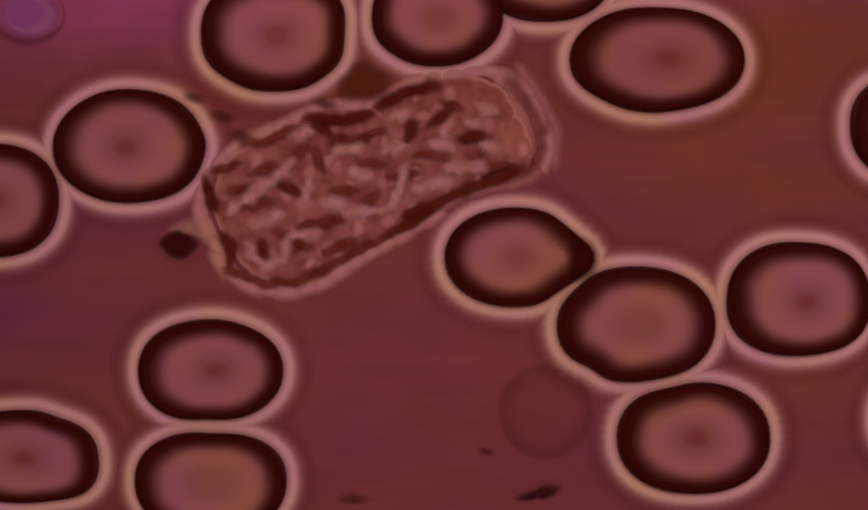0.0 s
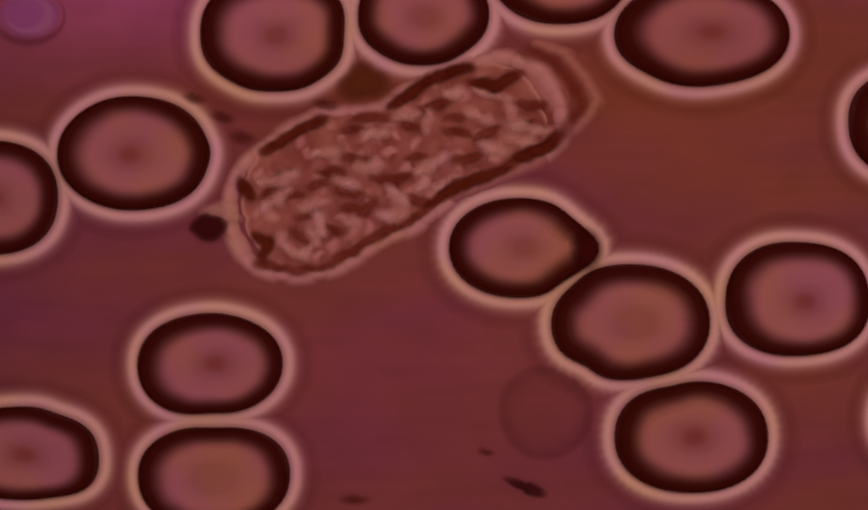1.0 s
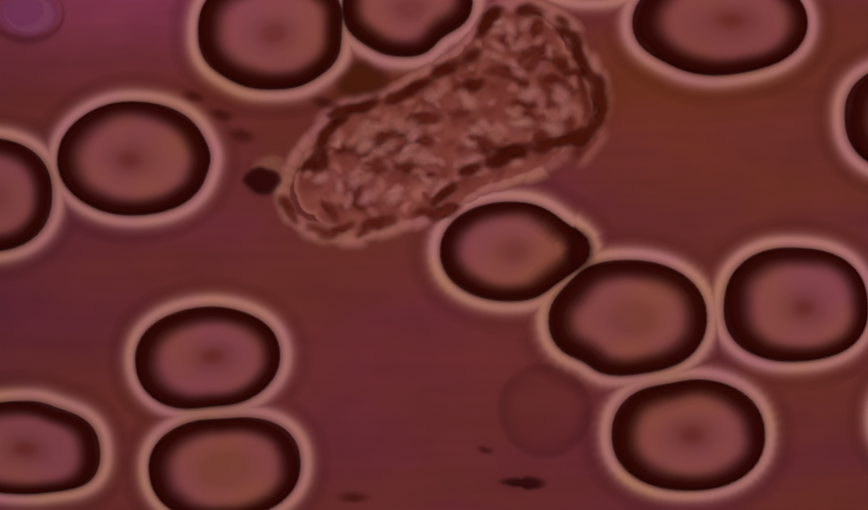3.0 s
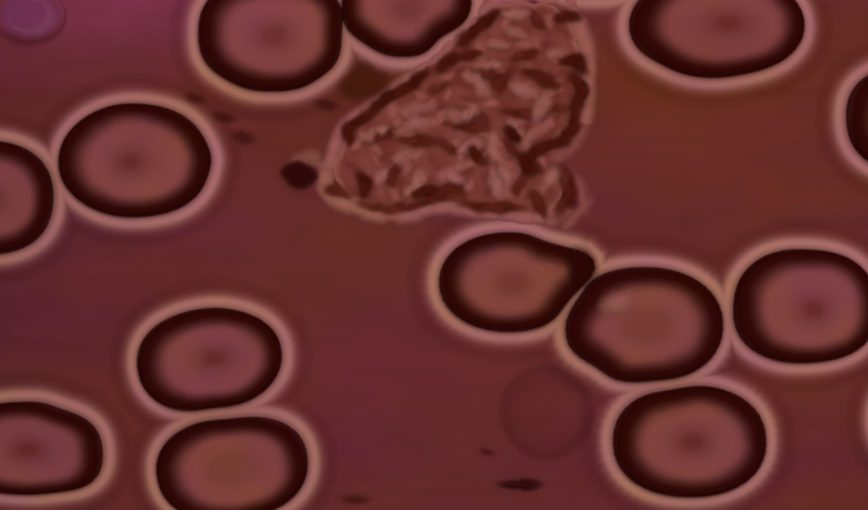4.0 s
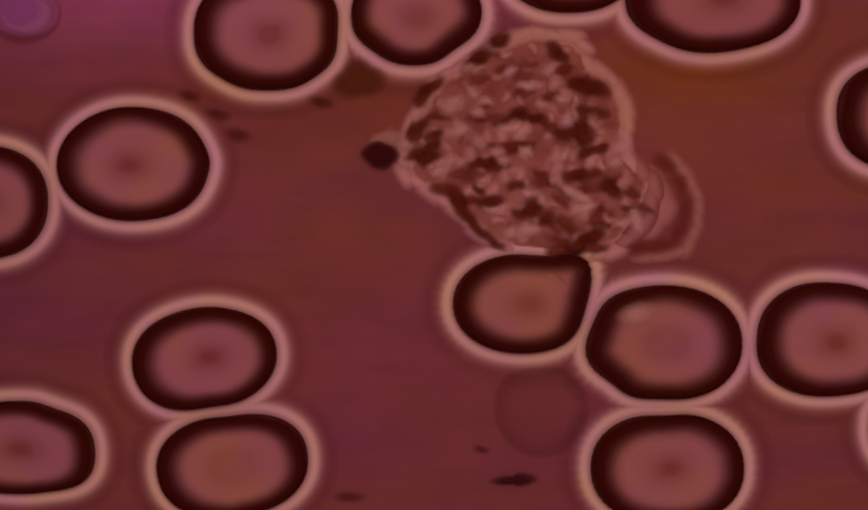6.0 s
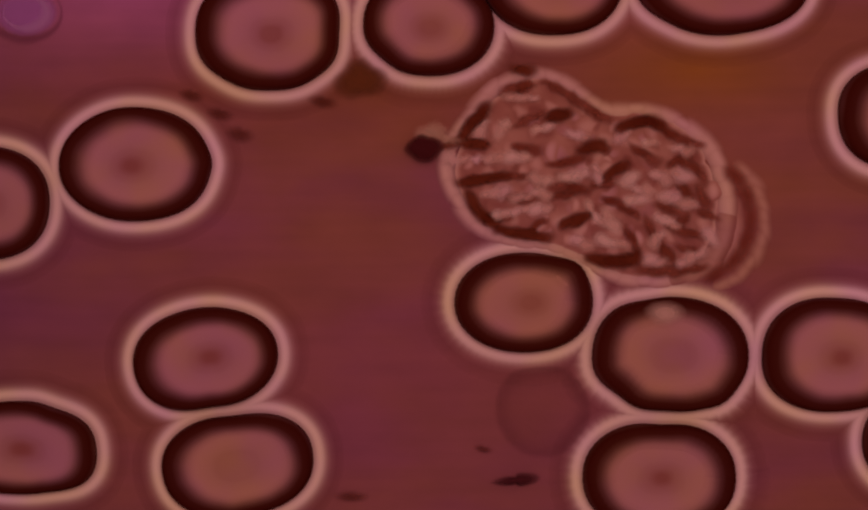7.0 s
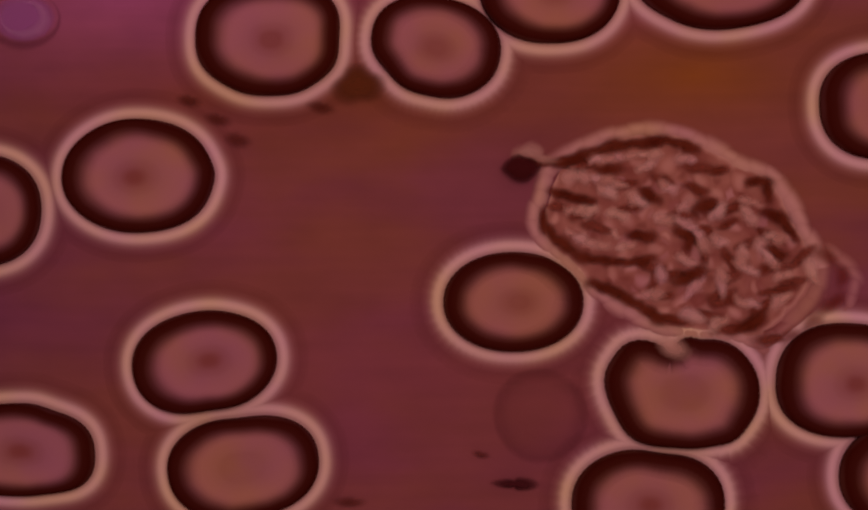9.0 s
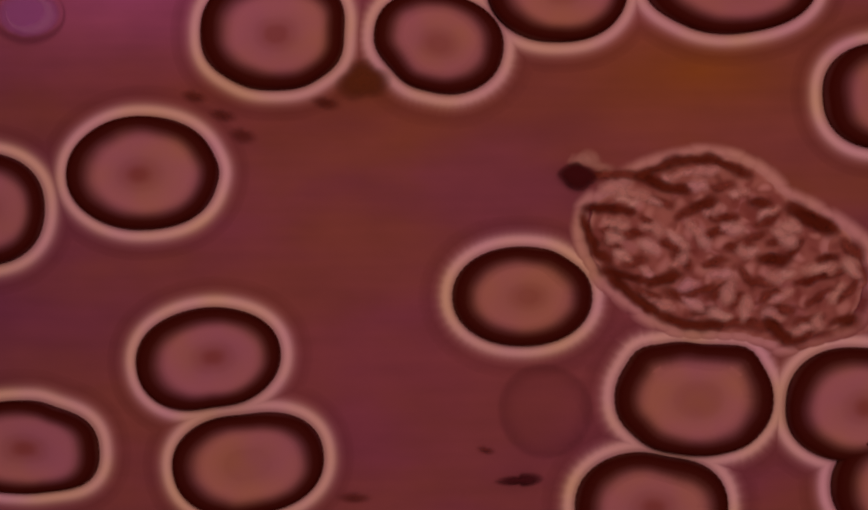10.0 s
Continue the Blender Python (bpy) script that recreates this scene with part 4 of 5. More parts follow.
lie(7.0, PALE_FOLD, (862, 246, 878, 222), (917, 175, 973, 179), (965, 234, 996, 230), (807, 289, 878, 286, 957, 286), (870, 353, 917, 345), (925, 361, 981, 345, 988, 361), (886, 392, 941, 380, 996, 376), (1060, 365, 1075, 392, 1099, 408), (1075, 297, 1083, 329), (1123, 329, 1146, 321), (1131, 361, 1162, 361), (1194, 353, 1225, 361), (1241, 321, 1217, 313), (1186, 392, 1225, 408), (1162, 258, 1186, 258), (1131, 242, 1115, 250))
lie(7.0, PALE_FOLD, (1083, 432, 1131, 447), (1036, 432, 1067, 447), (1273, 416, 1288, 432), (1178, 440, 1194, 424), (1170, 471, 1194, 471), (902, 242, 917, 218), (1020, 321, 1060, 313), (1028, 242, 1067, 250), (1178, 313, 1210, 329), (1257, 372, 1233, 368), (957, 321, 996, 329), (1091, 384, 1115, 416), (1146, 337, 1178, 345), (1225, 479, 1273, 455), (1217, 266, 1249, 274))
lie(7.0, FRONT, (1312, 305, 1336, 329, 1352, 368, 1356, 408, 1344, 447, 1312, 487, 1273, 503))
lie(7.0, FILM, (1308, 368, 1316, 416, 1296, 463))
lie(7.0, EDGE_LINE, (807, 297, 823, 250, 854, 211, 894, 163, 957, 136, 1012, 151, 1060, 187, 1107, 211, 1162, 203, 1217, 222, 1265, 254, 1288, 289, 1304, 337, 1308, 384, 1300, 440, 1273, 479, 1210, 503, 1146, 503, 1091, 487, 1052, 463, 996, 440, 925, 432, 870, 408, 838, 372, 819, 337))
lie(7.5, THICK, (878, 262, 906, 230, 933, 211), (878, 266, 917, 266, 957, 266), (933, 163, 965, 159), (1012, 187, 1060, 195), (1075, 230, 1107, 230, 1138, 226), (1217, 242, 1241, 238, 1273, 258), (870, 329, 909, 329, 949, 325, 988, 325), (878, 345, 886, 368, 902, 384, 909, 404, 941, 420), (957, 420, 996, 416, 1036, 408, 1067, 408, 1103, 396), (1091, 487, 1131, 487, 1154, 495), (1170, 313, 1194, 305))
lie(7.5, THICK, (1127, 372, 1154, 376, 1178, 372), (1328, 353, 1344, 368, 1336, 392, 1304, 396), (1281, 432, 1312, 440, 1328, 424), (1304, 305, 1328, 337), (941, 361, 988, 361), (1146, 518, 1194, 518))
lie(7.5, THIN_FOLD, (838, 274, 878, 262), (965, 159, 996, 171), (988, 258, 1036, 250, 1083, 258), (1052, 353, 1075, 357), (1115, 353, 1138, 368), (1202, 329, 1225, 353, 1265, 361), (1210, 305, 1233, 321), (1225, 266, 1249, 297), (1273, 376, 1304, 368), (1138, 420, 1170, 440), (1178, 400, 1210, 416), (1265, 463, 1288, 455), (1154, 495, 1194, 507), (1202, 518, 1257, 511), (1241, 487, 1265, 471), (1107, 289, 1138, 313), (1162, 234, 1194, 218))
lie(7.5, THIN_FOLD, (1210, 282, 1225, 258), (1020, 376, 996, 384), (1146, 274, 1186, 282), (1067, 337, 1036, 337), (1233, 416, 1257, 440), (1304, 416, 1273, 416), (1194, 463, 1225, 471), (965, 384, 917, 372), (1265, 266, 1296, 282), (1091, 440, 1115, 432), (1178, 353, 1194, 368), (1083, 305, 1052, 289))
lie(7.5, PALE_FOLD, (913, 250, 925, 226), (949, 242, 988, 226), (878, 289, 957, 286, 1036, 297), (909, 353, 965, 349), (921, 380, 981, 380, 996, 392, 1036, 376), (1020, 361, 1060, 376), (1107, 384, 1123, 408), (1138, 337, 1154, 361), (1225, 329, 1273, 337), (1233, 313, 1265, 313), (1194, 289, 1202, 313), (1146, 258, 1178, 250), (1249, 447, 1281, 447), (1107, 455, 1154, 463), (1052, 440, 1091, 447), (1162, 416, 1138, 440))
lie(7.5, PALE_FOLD, (1281, 392, 1265, 384), (1296, 345, 1304, 361), (1186, 487, 1233, 479), (1265, 297, 1288, 313), (1020, 218, 1067, 218), (1075, 376, 1099, 368), (1225, 392, 1194, 408), (1162, 297, 1178, 329), (1320, 408, 1304, 376), (1202, 447, 1233, 440), (1028, 274, 1075, 270), (1210, 234, 1186, 234), (1131, 305, 1154, 329), (1115, 424, 1075, 424))
lie(7.5, FRONT, (1395, 345, 1403, 376, 1391, 424, 1367, 471, 1336, 511, 1296, 534))
lie(7.5, FILM, (1364, 384, 1360, 432, 1320, 487))
lie(7.5, EDGE_LINE, (850, 289, 870, 250, 902, 211, 925, 163, 965, 147, 1012, 171, 1067, 195, 1115, 214, 1170, 203, 1225, 214, 1273, 242, 1312, 282, 1344, 337, 1352, 384, 1340, 440, 1304, 479, 1281, 518, 1210, 534, 1146, 530, 1091, 503, 1052, 471, 996, 440, 941, 436, 902, 416, 878, 376, 866, 337, 854, 313))
lie(8.0, THICK, (925, 282, 957, 286, 988, 289), (925, 274, 957, 254, 988, 238), (1067, 226, 1107, 242, 1146, 238), (1138, 270, 1178, 254), (917, 333, 957, 333, 1004, 337), (921, 353, 937, 384, 925, 392, 957, 416, 988, 428), (996, 428, 1036, 440, 1075, 440, 1099, 443, 1138, 428), (1265, 258, 1288, 282, 1304, 313, 1328, 325, 1352, 337), (1344, 353, 1375, 345), (1115, 388, 1131, 396), (1186, 396, 1210, 392, 1217, 404))
lie(8.0, THICK, (1107, 515, 1162, 518, 1170, 542, 1210, 562), (1344, 491, 1360, 471, 1375, 440), (1320, 463, 1352, 467), (1257, 530, 1304, 530, 1336, 526), (1233, 353, 1257, 361))
lie(8.0, THIN_FOLD, (878, 289, 925, 282), (981, 207, 1036, 214, 1067, 226), (1162, 234, 1210, 234, 1257, 250), (988, 242, 1036, 234), (1004, 337, 1052, 353, 1099, 353), (996, 289, 1075, 289, 1123, 293), (996, 376, 1036, 372), (1123, 313, 1146, 337), (1257, 313, 1225, 313), (1265, 368, 1288, 376), (1296, 416, 1304, 440), (1344, 424, 1375, 416), (1202, 463, 1265, 463), (1170, 440, 1202, 447), (1383, 392, 1391, 416), (1375, 368, 1352, 376))
lie(8.0, THIN_FOLD, (1036, 234, 1075, 242), (1265, 408, 1273, 392), (1225, 487, 1194, 495), (1162, 353, 1194, 376), (1083, 479, 1115, 503), (1225, 597, 1265, 605), (1162, 289, 1194, 282), (1304, 361, 1320, 384), (1265, 440, 1233, 432), (1383, 526, 1336, 574), (1273, 550, 1304, 558), (1146, 392, 1162, 416), (1210, 274, 1233, 282), (1099, 313, 1075, 329), (1344, 495, 1312, 495), (1146, 479, 1178, 487))
lie(8.0, PALE_FOLD, (965, 274, 981, 258, 1020, 254), (949, 309, 1020, 305, 1075, 321), (957, 361, 1020, 357, 1036, 365), (957, 396, 1004, 396), (1052, 376, 1075, 392), (1138, 329, 1154, 313), (1225, 345, 1241, 329), (1265, 305, 1273, 345, 1288, 361), (1186, 376, 1162, 376), (1154, 447, 1170, 471), (1210, 416, 1257, 416), (1115, 487, 1146, 495), (1257, 487, 1210, 503), (1312, 392, 1304, 361), (1344, 440, 1312, 432), (1273, 503, 1320, 495))
lie(8.0, PALE_FOLD, (1210, 526, 1194, 511), (1154, 258, 1123, 250), (1099, 416, 1067, 416), (1146, 440, 1115, 424), (1210, 258, 1186, 250), (1288, 329, 1312, 329), (1375, 455, 1360, 416), (1320, 479, 1336, 511), (1202, 329, 1225, 376), (1060, 266, 1107, 270), (1028, 424, 996, 412), (1210, 432, 1178, 416), (1225, 542, 1265, 558), (1296, 455, 1281, 471), (1241, 282, 1265, 289))
lie(8.0, FRONT, (1423, 376, 1446, 408, 1454, 440, 1435, 495, 1407, 534, 1360, 566, 1312, 578))
lie(8.0, FILM, (1415, 416, 1407, 463, 1367, 534))
lie(8.0, EDGE_LINE, (913, 305, 929, 270, 973, 234, 981, 199, 1036, 203, 1091, 218, 1162, 222, 1225, 222, 1273, 238, 1312, 282, 1344, 313, 1383, 337, 1407, 376, 1407, 440, 1391, 495, 1352, 542, 1304, 574, 1265, 605, 1210, 597, 1170, 566, 1123, 526, 1075, 487, 1020, 447, 965, 436, 921, 400, 906, 353))
lie(8.5, THICK, (988, 289, 1012, 289), (1036, 266, 1083, 250, 1138, 246, 1202, 242), (949, 341, 988, 345, 1036, 345, 1067, 349), (957, 368, 965, 400, 988, 424, 1028, 443), (1036, 447, 1091, 455, 1154, 447), (1194, 286, 1233, 282), (1115, 408, 1162, 408), (1099, 515, 1146, 534, 1194, 534), (1146, 554, 1186, 570), (1225, 404, 1233, 412), (1296, 416, 1316, 424), (1320, 447, 1328, 471), (1344, 349, 1375, 325, 1399, 337))
lie(8.5, THICK, (1391, 353, 1415, 376, 1431, 408, 1446, 416), (1241, 518, 1273, 526), (1407, 582, 1446, 554), (1225, 242, 1265, 254, 1296, 282))
lie(8.5, THIN_FOLD, (909, 297, 988, 289), (1028, 262, 996, 282), (1210, 230, 1257, 250), (1304, 289, 1328, 317), (1036, 305, 1083, 309, 1123, 317, 1162, 297), (1036, 361, 1083, 365, 1138, 365), (1012, 384, 1067, 388, 1091, 380), (1162, 337, 1194, 345), (1249, 372, 1288, 372), (1265, 392, 1288, 408), (1210, 416, 1225, 408), (1178, 495, 1210, 487), (1225, 471, 1241, 455), (1344, 495, 1375, 487), (1344, 526, 1375, 534))
lie(8.5, THIN_FOLD, (1202, 566, 1257, 582, 1320, 566), (1241, 550, 1210, 558), (1391, 566, 1407, 534), (1162, 297, 1210, 297), (1233, 266, 1265, 274), (1328, 392, 1352, 408), (1375, 447, 1352, 440), (1399, 416, 1375, 408), (1257, 487, 1273, 471), (1304, 353, 1288, 368), (1281, 432, 1265, 447), (1194, 361, 1225, 376), (1162, 471, 1186, 447), (1407, 455, 1423, 440), (1099, 495, 1131, 503), (1296, 542, 1320, 550), (1241, 432, 1225, 447))
lie(8.5, THIN_FOLD, (1146, 321, 1170, 321))
lie(8.5, PALE_FOLD, (1036, 289, 1115, 270, 1170, 266), (981, 309, 1052, 329, 1099, 333, 1154, 329), (988, 361, 1036, 365), (1004, 400, 1052, 396), (1091, 392, 1107, 416), (1052, 432, 1115, 432), (1170, 471, 1178, 455), (1241, 400, 1257, 424, 1273, 447), (1186, 384, 1225, 388), (1186, 274, 1210, 266), (1344, 432, 1352, 455), (1312, 479, 1344, 463), (1233, 503, 1210, 526), (1281, 511, 1273, 542), (1304, 345, 1336, 361), (1367, 416, 1391, 440))
lie(8.5, PALE_FOLD, (1336, 384, 1360, 392), (1265, 321, 1241, 337), (1162, 511, 1194, 518), (1225, 368, 1249, 353), (1304, 384, 1273, 368), (1391, 471, 1415, 463), (1352, 511, 1320, 511), (1225, 297, 1265, 297), (1304, 455, 1273, 463), (1131, 376, 1154, 392), (1194, 432, 1210, 447), (1415, 511, 1431, 471), (1273, 566, 1304, 566), (1115, 471, 1154, 487), (1075, 289, 1115, 289), (1210, 329, 1186, 313))
lie(8.5, FRONT, (1462, 424, 1482, 447, 1494, 487, 1470, 526, 1446, 558, 1407, 590, 1352, 597))
lie(8.5, FILM, (1439, 447, 1439, 495, 1399, 550))
lie(8.5, EDGE_LINE, (953, 337, 973, 293, 1012, 262, 1075, 238, 1146, 226, 1225, 222, 1281, 242, 1328, 289, 1383, 309, 1423, 345, 1446, 400, 1446, 440, 1439, 495, 1415, 542, 1375, 574, 1328, 593, 1265, 601, 1202, 593, 1154, 574, 1107, 538, 1067, 495, 1020, 455, 965, 432, 945, 392))
lie(9.0, THICK, (1004, 293, 1036, 289, 1060, 278), (1067, 274, 1115, 262, 1162, 258, 1210, 254, 1257, 270), (996, 345, 1036, 357, 1075, 365), (981, 384, 985, 408, 1004, 432, 1036, 455), (1044, 463, 1091, 471, 1146, 475, 1178, 467), (1067, 511, 1115, 530, 1154, 550), (1162, 554, 1194, 578), (1352, 329, 1383, 329, 1391, 361), (1383, 384, 1415, 400, 1439, 432), (1115, 305, 1083, 305), (1138, 424, 1178, 428))
lie(9.0, THICK, (1225, 416, 1249, 432, 1241, 447), (1265, 376, 1288, 368), (1391, 451, 1415, 463), (1344, 590, 1375, 574), (1186, 361, 1162, 345), (1225, 511, 1265, 487))
lie(9.0, THIN_FOLD, (949, 297, 996, 293), (1241, 301, 1273, 305, 1312, 309), (1012, 297, 1067, 301), (1060, 408, 1099, 416), (1020, 376, 996, 372), (1304, 408, 1328, 400), (1304, 384, 1336, 368), (1312, 455, 1328, 487), (1288, 534, 1320, 526), (1375, 530, 1431, 518), (1328, 495, 1304, 511), (1225, 495, 1202, 495), (1194, 487, 1178, 511), (1273, 566, 1288, 574), (1462, 455, 1431, 479), (1415, 479, 1383, 487), (1336, 447, 1352, 440))
lie(9.0, THIN_FOLD, (1265, 447, 1273, 463), (1375, 416, 1399, 432), (1194, 574, 1233, 582), (1273, 416, 1288, 432), (1067, 384, 1036, 392), (1162, 368, 1115, 384), (1367, 566, 1391, 542), (1320, 542, 1288, 550), (1383, 613, 1407, 613), (1186, 321, 1210, 329), (1115, 337, 1146, 329), (1210, 392, 1241, 392), (1154, 471, 1178, 487), (1241, 337, 1273, 345), (1304, 597, 1344, 593), (1423, 511, 1454, 503), (1210, 534, 1186, 534))
lie(9.0, PALE_FOLD, (1067, 293, 1131, 282, 1194, 278), (1020, 317, 1075, 321, 1131, 337), (1020, 380, 1075, 380), (1020, 416, 1067, 440, 1099, 447), (1107, 416, 1115, 432), (1146, 440, 1115, 447), (1186, 392, 1210, 400), (1225, 400, 1257, 416, 1273, 447), (1194, 487, 1194, 503), (1138, 353, 1162, 368), (1217, 345, 1194, 329), (1304, 376, 1288, 392), (1344, 447, 1336, 479, 1367, 495), (1375, 440, 1399, 479), (1304, 487, 1304, 526))
lie(9.0, PALE_FOLD, (1233, 566, 1265, 574), (1336, 542, 1367, 550), (1399, 550, 1423, 534), (1257, 289, 1225, 286), (1288, 432, 1312, 440), (1107, 353, 1083, 337), (1360, 400, 1344, 376), (1367, 368, 1336, 361), (1162, 530, 1194, 534), (1225, 463, 1257, 479), (1099, 384, 1131, 392), (1273, 495, 1241, 534), (1462, 479, 1478, 511), (1312, 574, 1288, 590), (1257, 368, 1225, 376), (1178, 297, 1154, 305), (1415, 432, 1383, 424), (1431, 495, 1399, 503))
lie(9.0, FRONT, (1470, 447, 1502, 471, 1521, 495, 1510, 542, 1478, 574, 1415, 613, 1352, 613))
lie(9.0, FILM, (1470, 503, 1454, 550, 1391, 582))
lie(9.0, EDGE_LINE, (965, 400, 981, 353, 992, 309, 1036, 278, 1099, 250, 1170, 238, 1233, 246, 1288, 274, 1344, 305, 1391, 321, 1423, 368, 1446, 416, 1470, 455, 1478, 495, 1462, 542, 1423, 582, 1383, 613, 1328, 605, 1273, 601, 1210, 593, 1162, 574, 1115, 546, 1067, 515, 1028, 471, 988, 440))
lie(9.5, THICK, (1083, 309, 1115, 293, 1162, 278, 1225, 270, 1265, 274, 1304, 289), (1091, 313, 1138, 321, 1186, 325), (1028, 368, 1060, 365, 1099, 372), (1016, 392, 1020, 412, 1036, 440, 1060, 455), (1067, 471, 1107, 487, 1154, 495, 1194, 479), (1075, 511, 1123, 534, 1162, 558), (1170, 562, 1210, 578, 1249, 578), (1383, 317, 1399, 345, 1407, 376), (1407, 392, 1439, 408, 1462, 432), (1304, 329, 1328, 337), (1281, 424, 1304, 416))
lie(9.5, THICK, (1233, 526, 1273, 538), (1367, 526, 1391, 526), (1470, 534, 1486, 534), (1486, 511, 1502, 507), (1407, 613, 1375, 605))
lie(9.5, THIN_FOLD, (996, 309, 1083, 309), (1099, 372, 1138, 388, 1178, 392), (1067, 408, 1115, 424), (1194, 392, 1225, 376), (1296, 361, 1320, 368), (1233, 337, 1265, 337), (1312, 400, 1344, 400), (1336, 432, 1352, 424), (1273, 455, 1304, 463), (1304, 440, 1273, 440), (1352, 459, 1391, 459), (1454, 440, 1470, 447), (1478, 471, 1525, 463), (1186, 432, 1162, 416), (1225, 471, 1210, 463), (1288, 582, 1320, 582), (1336, 574, 1304, 566))
lie(9.5, THIN_FOLD, (1399, 582, 1431, 566), (1375, 558, 1407, 550), (1304, 495, 1336, 495), (1431, 495, 1399, 495), (1257, 605, 1304, 605), (1470, 566, 1510, 574), (1525, 590, 1541, 574), (1273, 511, 1241, 511), (1107, 463, 1138, 479), (1210, 440, 1241, 440), (1241, 368, 1210, 353), (1367, 368, 1344, 376), (1036, 416, 1067, 432), (1423, 526, 1446, 542), (1383, 408, 1352, 392), (1431, 463, 1415, 447), (1210, 305, 1186, 305), (1288, 542, 1265, 558))
lie(9.5, PALE_FOLD, (1115, 309, 1178, 297, 1225, 289), (1052, 337, 1099, 345, 1162, 365), (1044, 388, 1091, 396), (1131, 416, 1146, 432), (1067, 440, 1099, 455), (1217, 361, 1249, 361), (1288, 440, 1320, 447, 1304, 463), (1320, 416, 1344, 440), (1399, 424, 1375, 432), (1146, 495, 1210, 503), (1115, 503, 1162, 526), (1281, 546, 1320, 550), (1265, 570, 1273, 590), (1399, 566, 1423, 566), (1470, 487, 1510, 487), (1423, 542, 1462, 503))
lie(9.5, PALE_FOLD, (1352, 550, 1336, 526), (1257, 297, 1288, 313), (1336, 345, 1367, 337), (1178, 337, 1217, 337), (1273, 353, 1265, 376), (1194, 542, 1225, 550), (1210, 495, 1241, 487), (1407, 447, 1431, 416), (1336, 479, 1367, 479), (1162, 400, 1194, 416), (1494, 550, 1510, 526), (1241, 416, 1225, 400), (1462, 590, 1494, 574), (1099, 432, 1131, 447), (1375, 511, 1407, 518), (1178, 447, 1210, 471), (1336, 590, 1367, 590), (1304, 384, 1273, 392))
lie(9.5, FRONT, (1510, 463, 1541, 487, 1561, 518, 1557, 558, 1533, 590, 1478, 601, 1415, 621))
lie(9.5, FILM, (1525, 518, 1502, 566))
lie(9.5, EDGE_LINE, (1004, 416, 1016, 368, 1060, 345, 1075, 301, 1131, 278, 1194, 258, 1257, 262, 1312, 286, 1367, 297, 1407, 321, 1431, 376, 1470, 416, 1510, 447, 1549, 471, 1561, 518, 1549, 566, 1502, 593, 1431, 617, 1367, 617, 1288, 609, 1225, 593, 1170, 574, 1115, 542, 1067, 503, 1028, 463))
lie(10.0, THICK, (1154, 317, 1186, 305, 1225, 289, 1281, 286, 1312, 297, 1352, 317), (1162, 321, 1202, 337, 1241, 345), (1060, 376, 1099, 376, 1146, 384), (1052, 392, 1067, 424, 1075, 455, 1099, 471), (1091, 487, 1131, 499, 1178, 511, 1217, 495), (1107, 503, 1146, 538, 1186, 566), (1194, 570, 1241, 586, 1296, 586), (1431, 376, 1470, 392, 1510, 416), (1446, 392, 1494, 416), (1360, 365, 1383, 368), (1375, 467, 1415, 467))
lie(10.0, THICK, (1478, 467, 1510, 463), (1257, 372, 1288, 365), (1541, 574, 1510, 582), (1391, 582, 1415, 605), (1225, 499, 1194, 511))
lie(10.0, THIN_FOLD, (1067, 317, 1154, 317), (1304, 586, 1352, 582, 1399, 590), (1423, 617, 1462, 605), (1336, 487, 1352, 507, 1391, 511), (1091, 416, 1131, 424, 1154, 424), (1320, 447, 1352, 443), (1225, 392, 1257, 376), (1202, 440, 1225, 447), (1288, 534, 1312, 518), (1328, 550, 1336, 534), (1257, 526, 1288, 518), (1439, 511, 1478, 503), (1462, 550, 1494, 526), (1517, 542, 1549, 511), (1415, 432, 1391, 440), (1525, 440, 1549, 463))
lie(10.0, THIN_FOLD, (1178, 408, 1162, 392), (1273, 432, 1304, 416), (1210, 526, 1241, 534), (1162, 471, 1131, 479), (1304, 471, 1273, 479), (1431, 558, 1399, 558), (1375, 542, 1399, 526), (1446, 582, 1478, 574), (1257, 566, 1288, 558), (1154, 526, 1186, 534), (1494, 495, 1525, 487), (1288, 392, 1320, 392), (1399, 392, 1367, 408), (1352, 432, 1375, 424), (1225, 463, 1241, 479), (1210, 368, 1178, 361), (1431, 455, 1446, 440), (1320, 337, 1288, 337))
lie(10.0, THIN_FOLD, (1115, 447, 1099, 440))
lie(10.0, PALE_FOLD, (1194, 325, 1257, 309, 1296, 309), (1091, 337, 1154, 353, 1194, 368), (1091, 400, 1131, 408), (1162, 440, 1186, 455), (1115, 455, 1138, 471), (1241, 400, 1257, 416, 1273, 440), (1320, 353, 1352, 345), (1399, 416, 1431, 440), (1304, 408, 1336, 416), (1178, 499, 1162, 487), (1241, 542, 1265, 558), (1257, 511, 1233, 518), (1320, 511, 1312, 542), (1352, 542, 1344, 566), (1391, 503, 1431, 495), (1478, 574, 1478, 590))
lie(10.0, PALE_FOLD, (1454, 487, 1510, 483), (1431, 526, 1399, 542), (1162, 542, 1210, 558), (1367, 455, 1336, 455), (1194, 416, 1162, 408), (1288, 495, 1320, 495), (1446, 416, 1415, 408), (1525, 511, 1502, 542), (1241, 337, 1273, 337), (1375, 392, 1407, 376), (1154, 368, 1115, 361), (1241, 447, 1210, 424), (1288, 566, 1320, 574), (1383, 566, 1415, 574), (1431, 597, 1462, 590), (1210, 479, 1241, 463), (1273, 384, 1304, 376), (1533, 479, 1549, 495))
lie(10.0, PALE_FOLD, (1099, 424, 1115, 432))
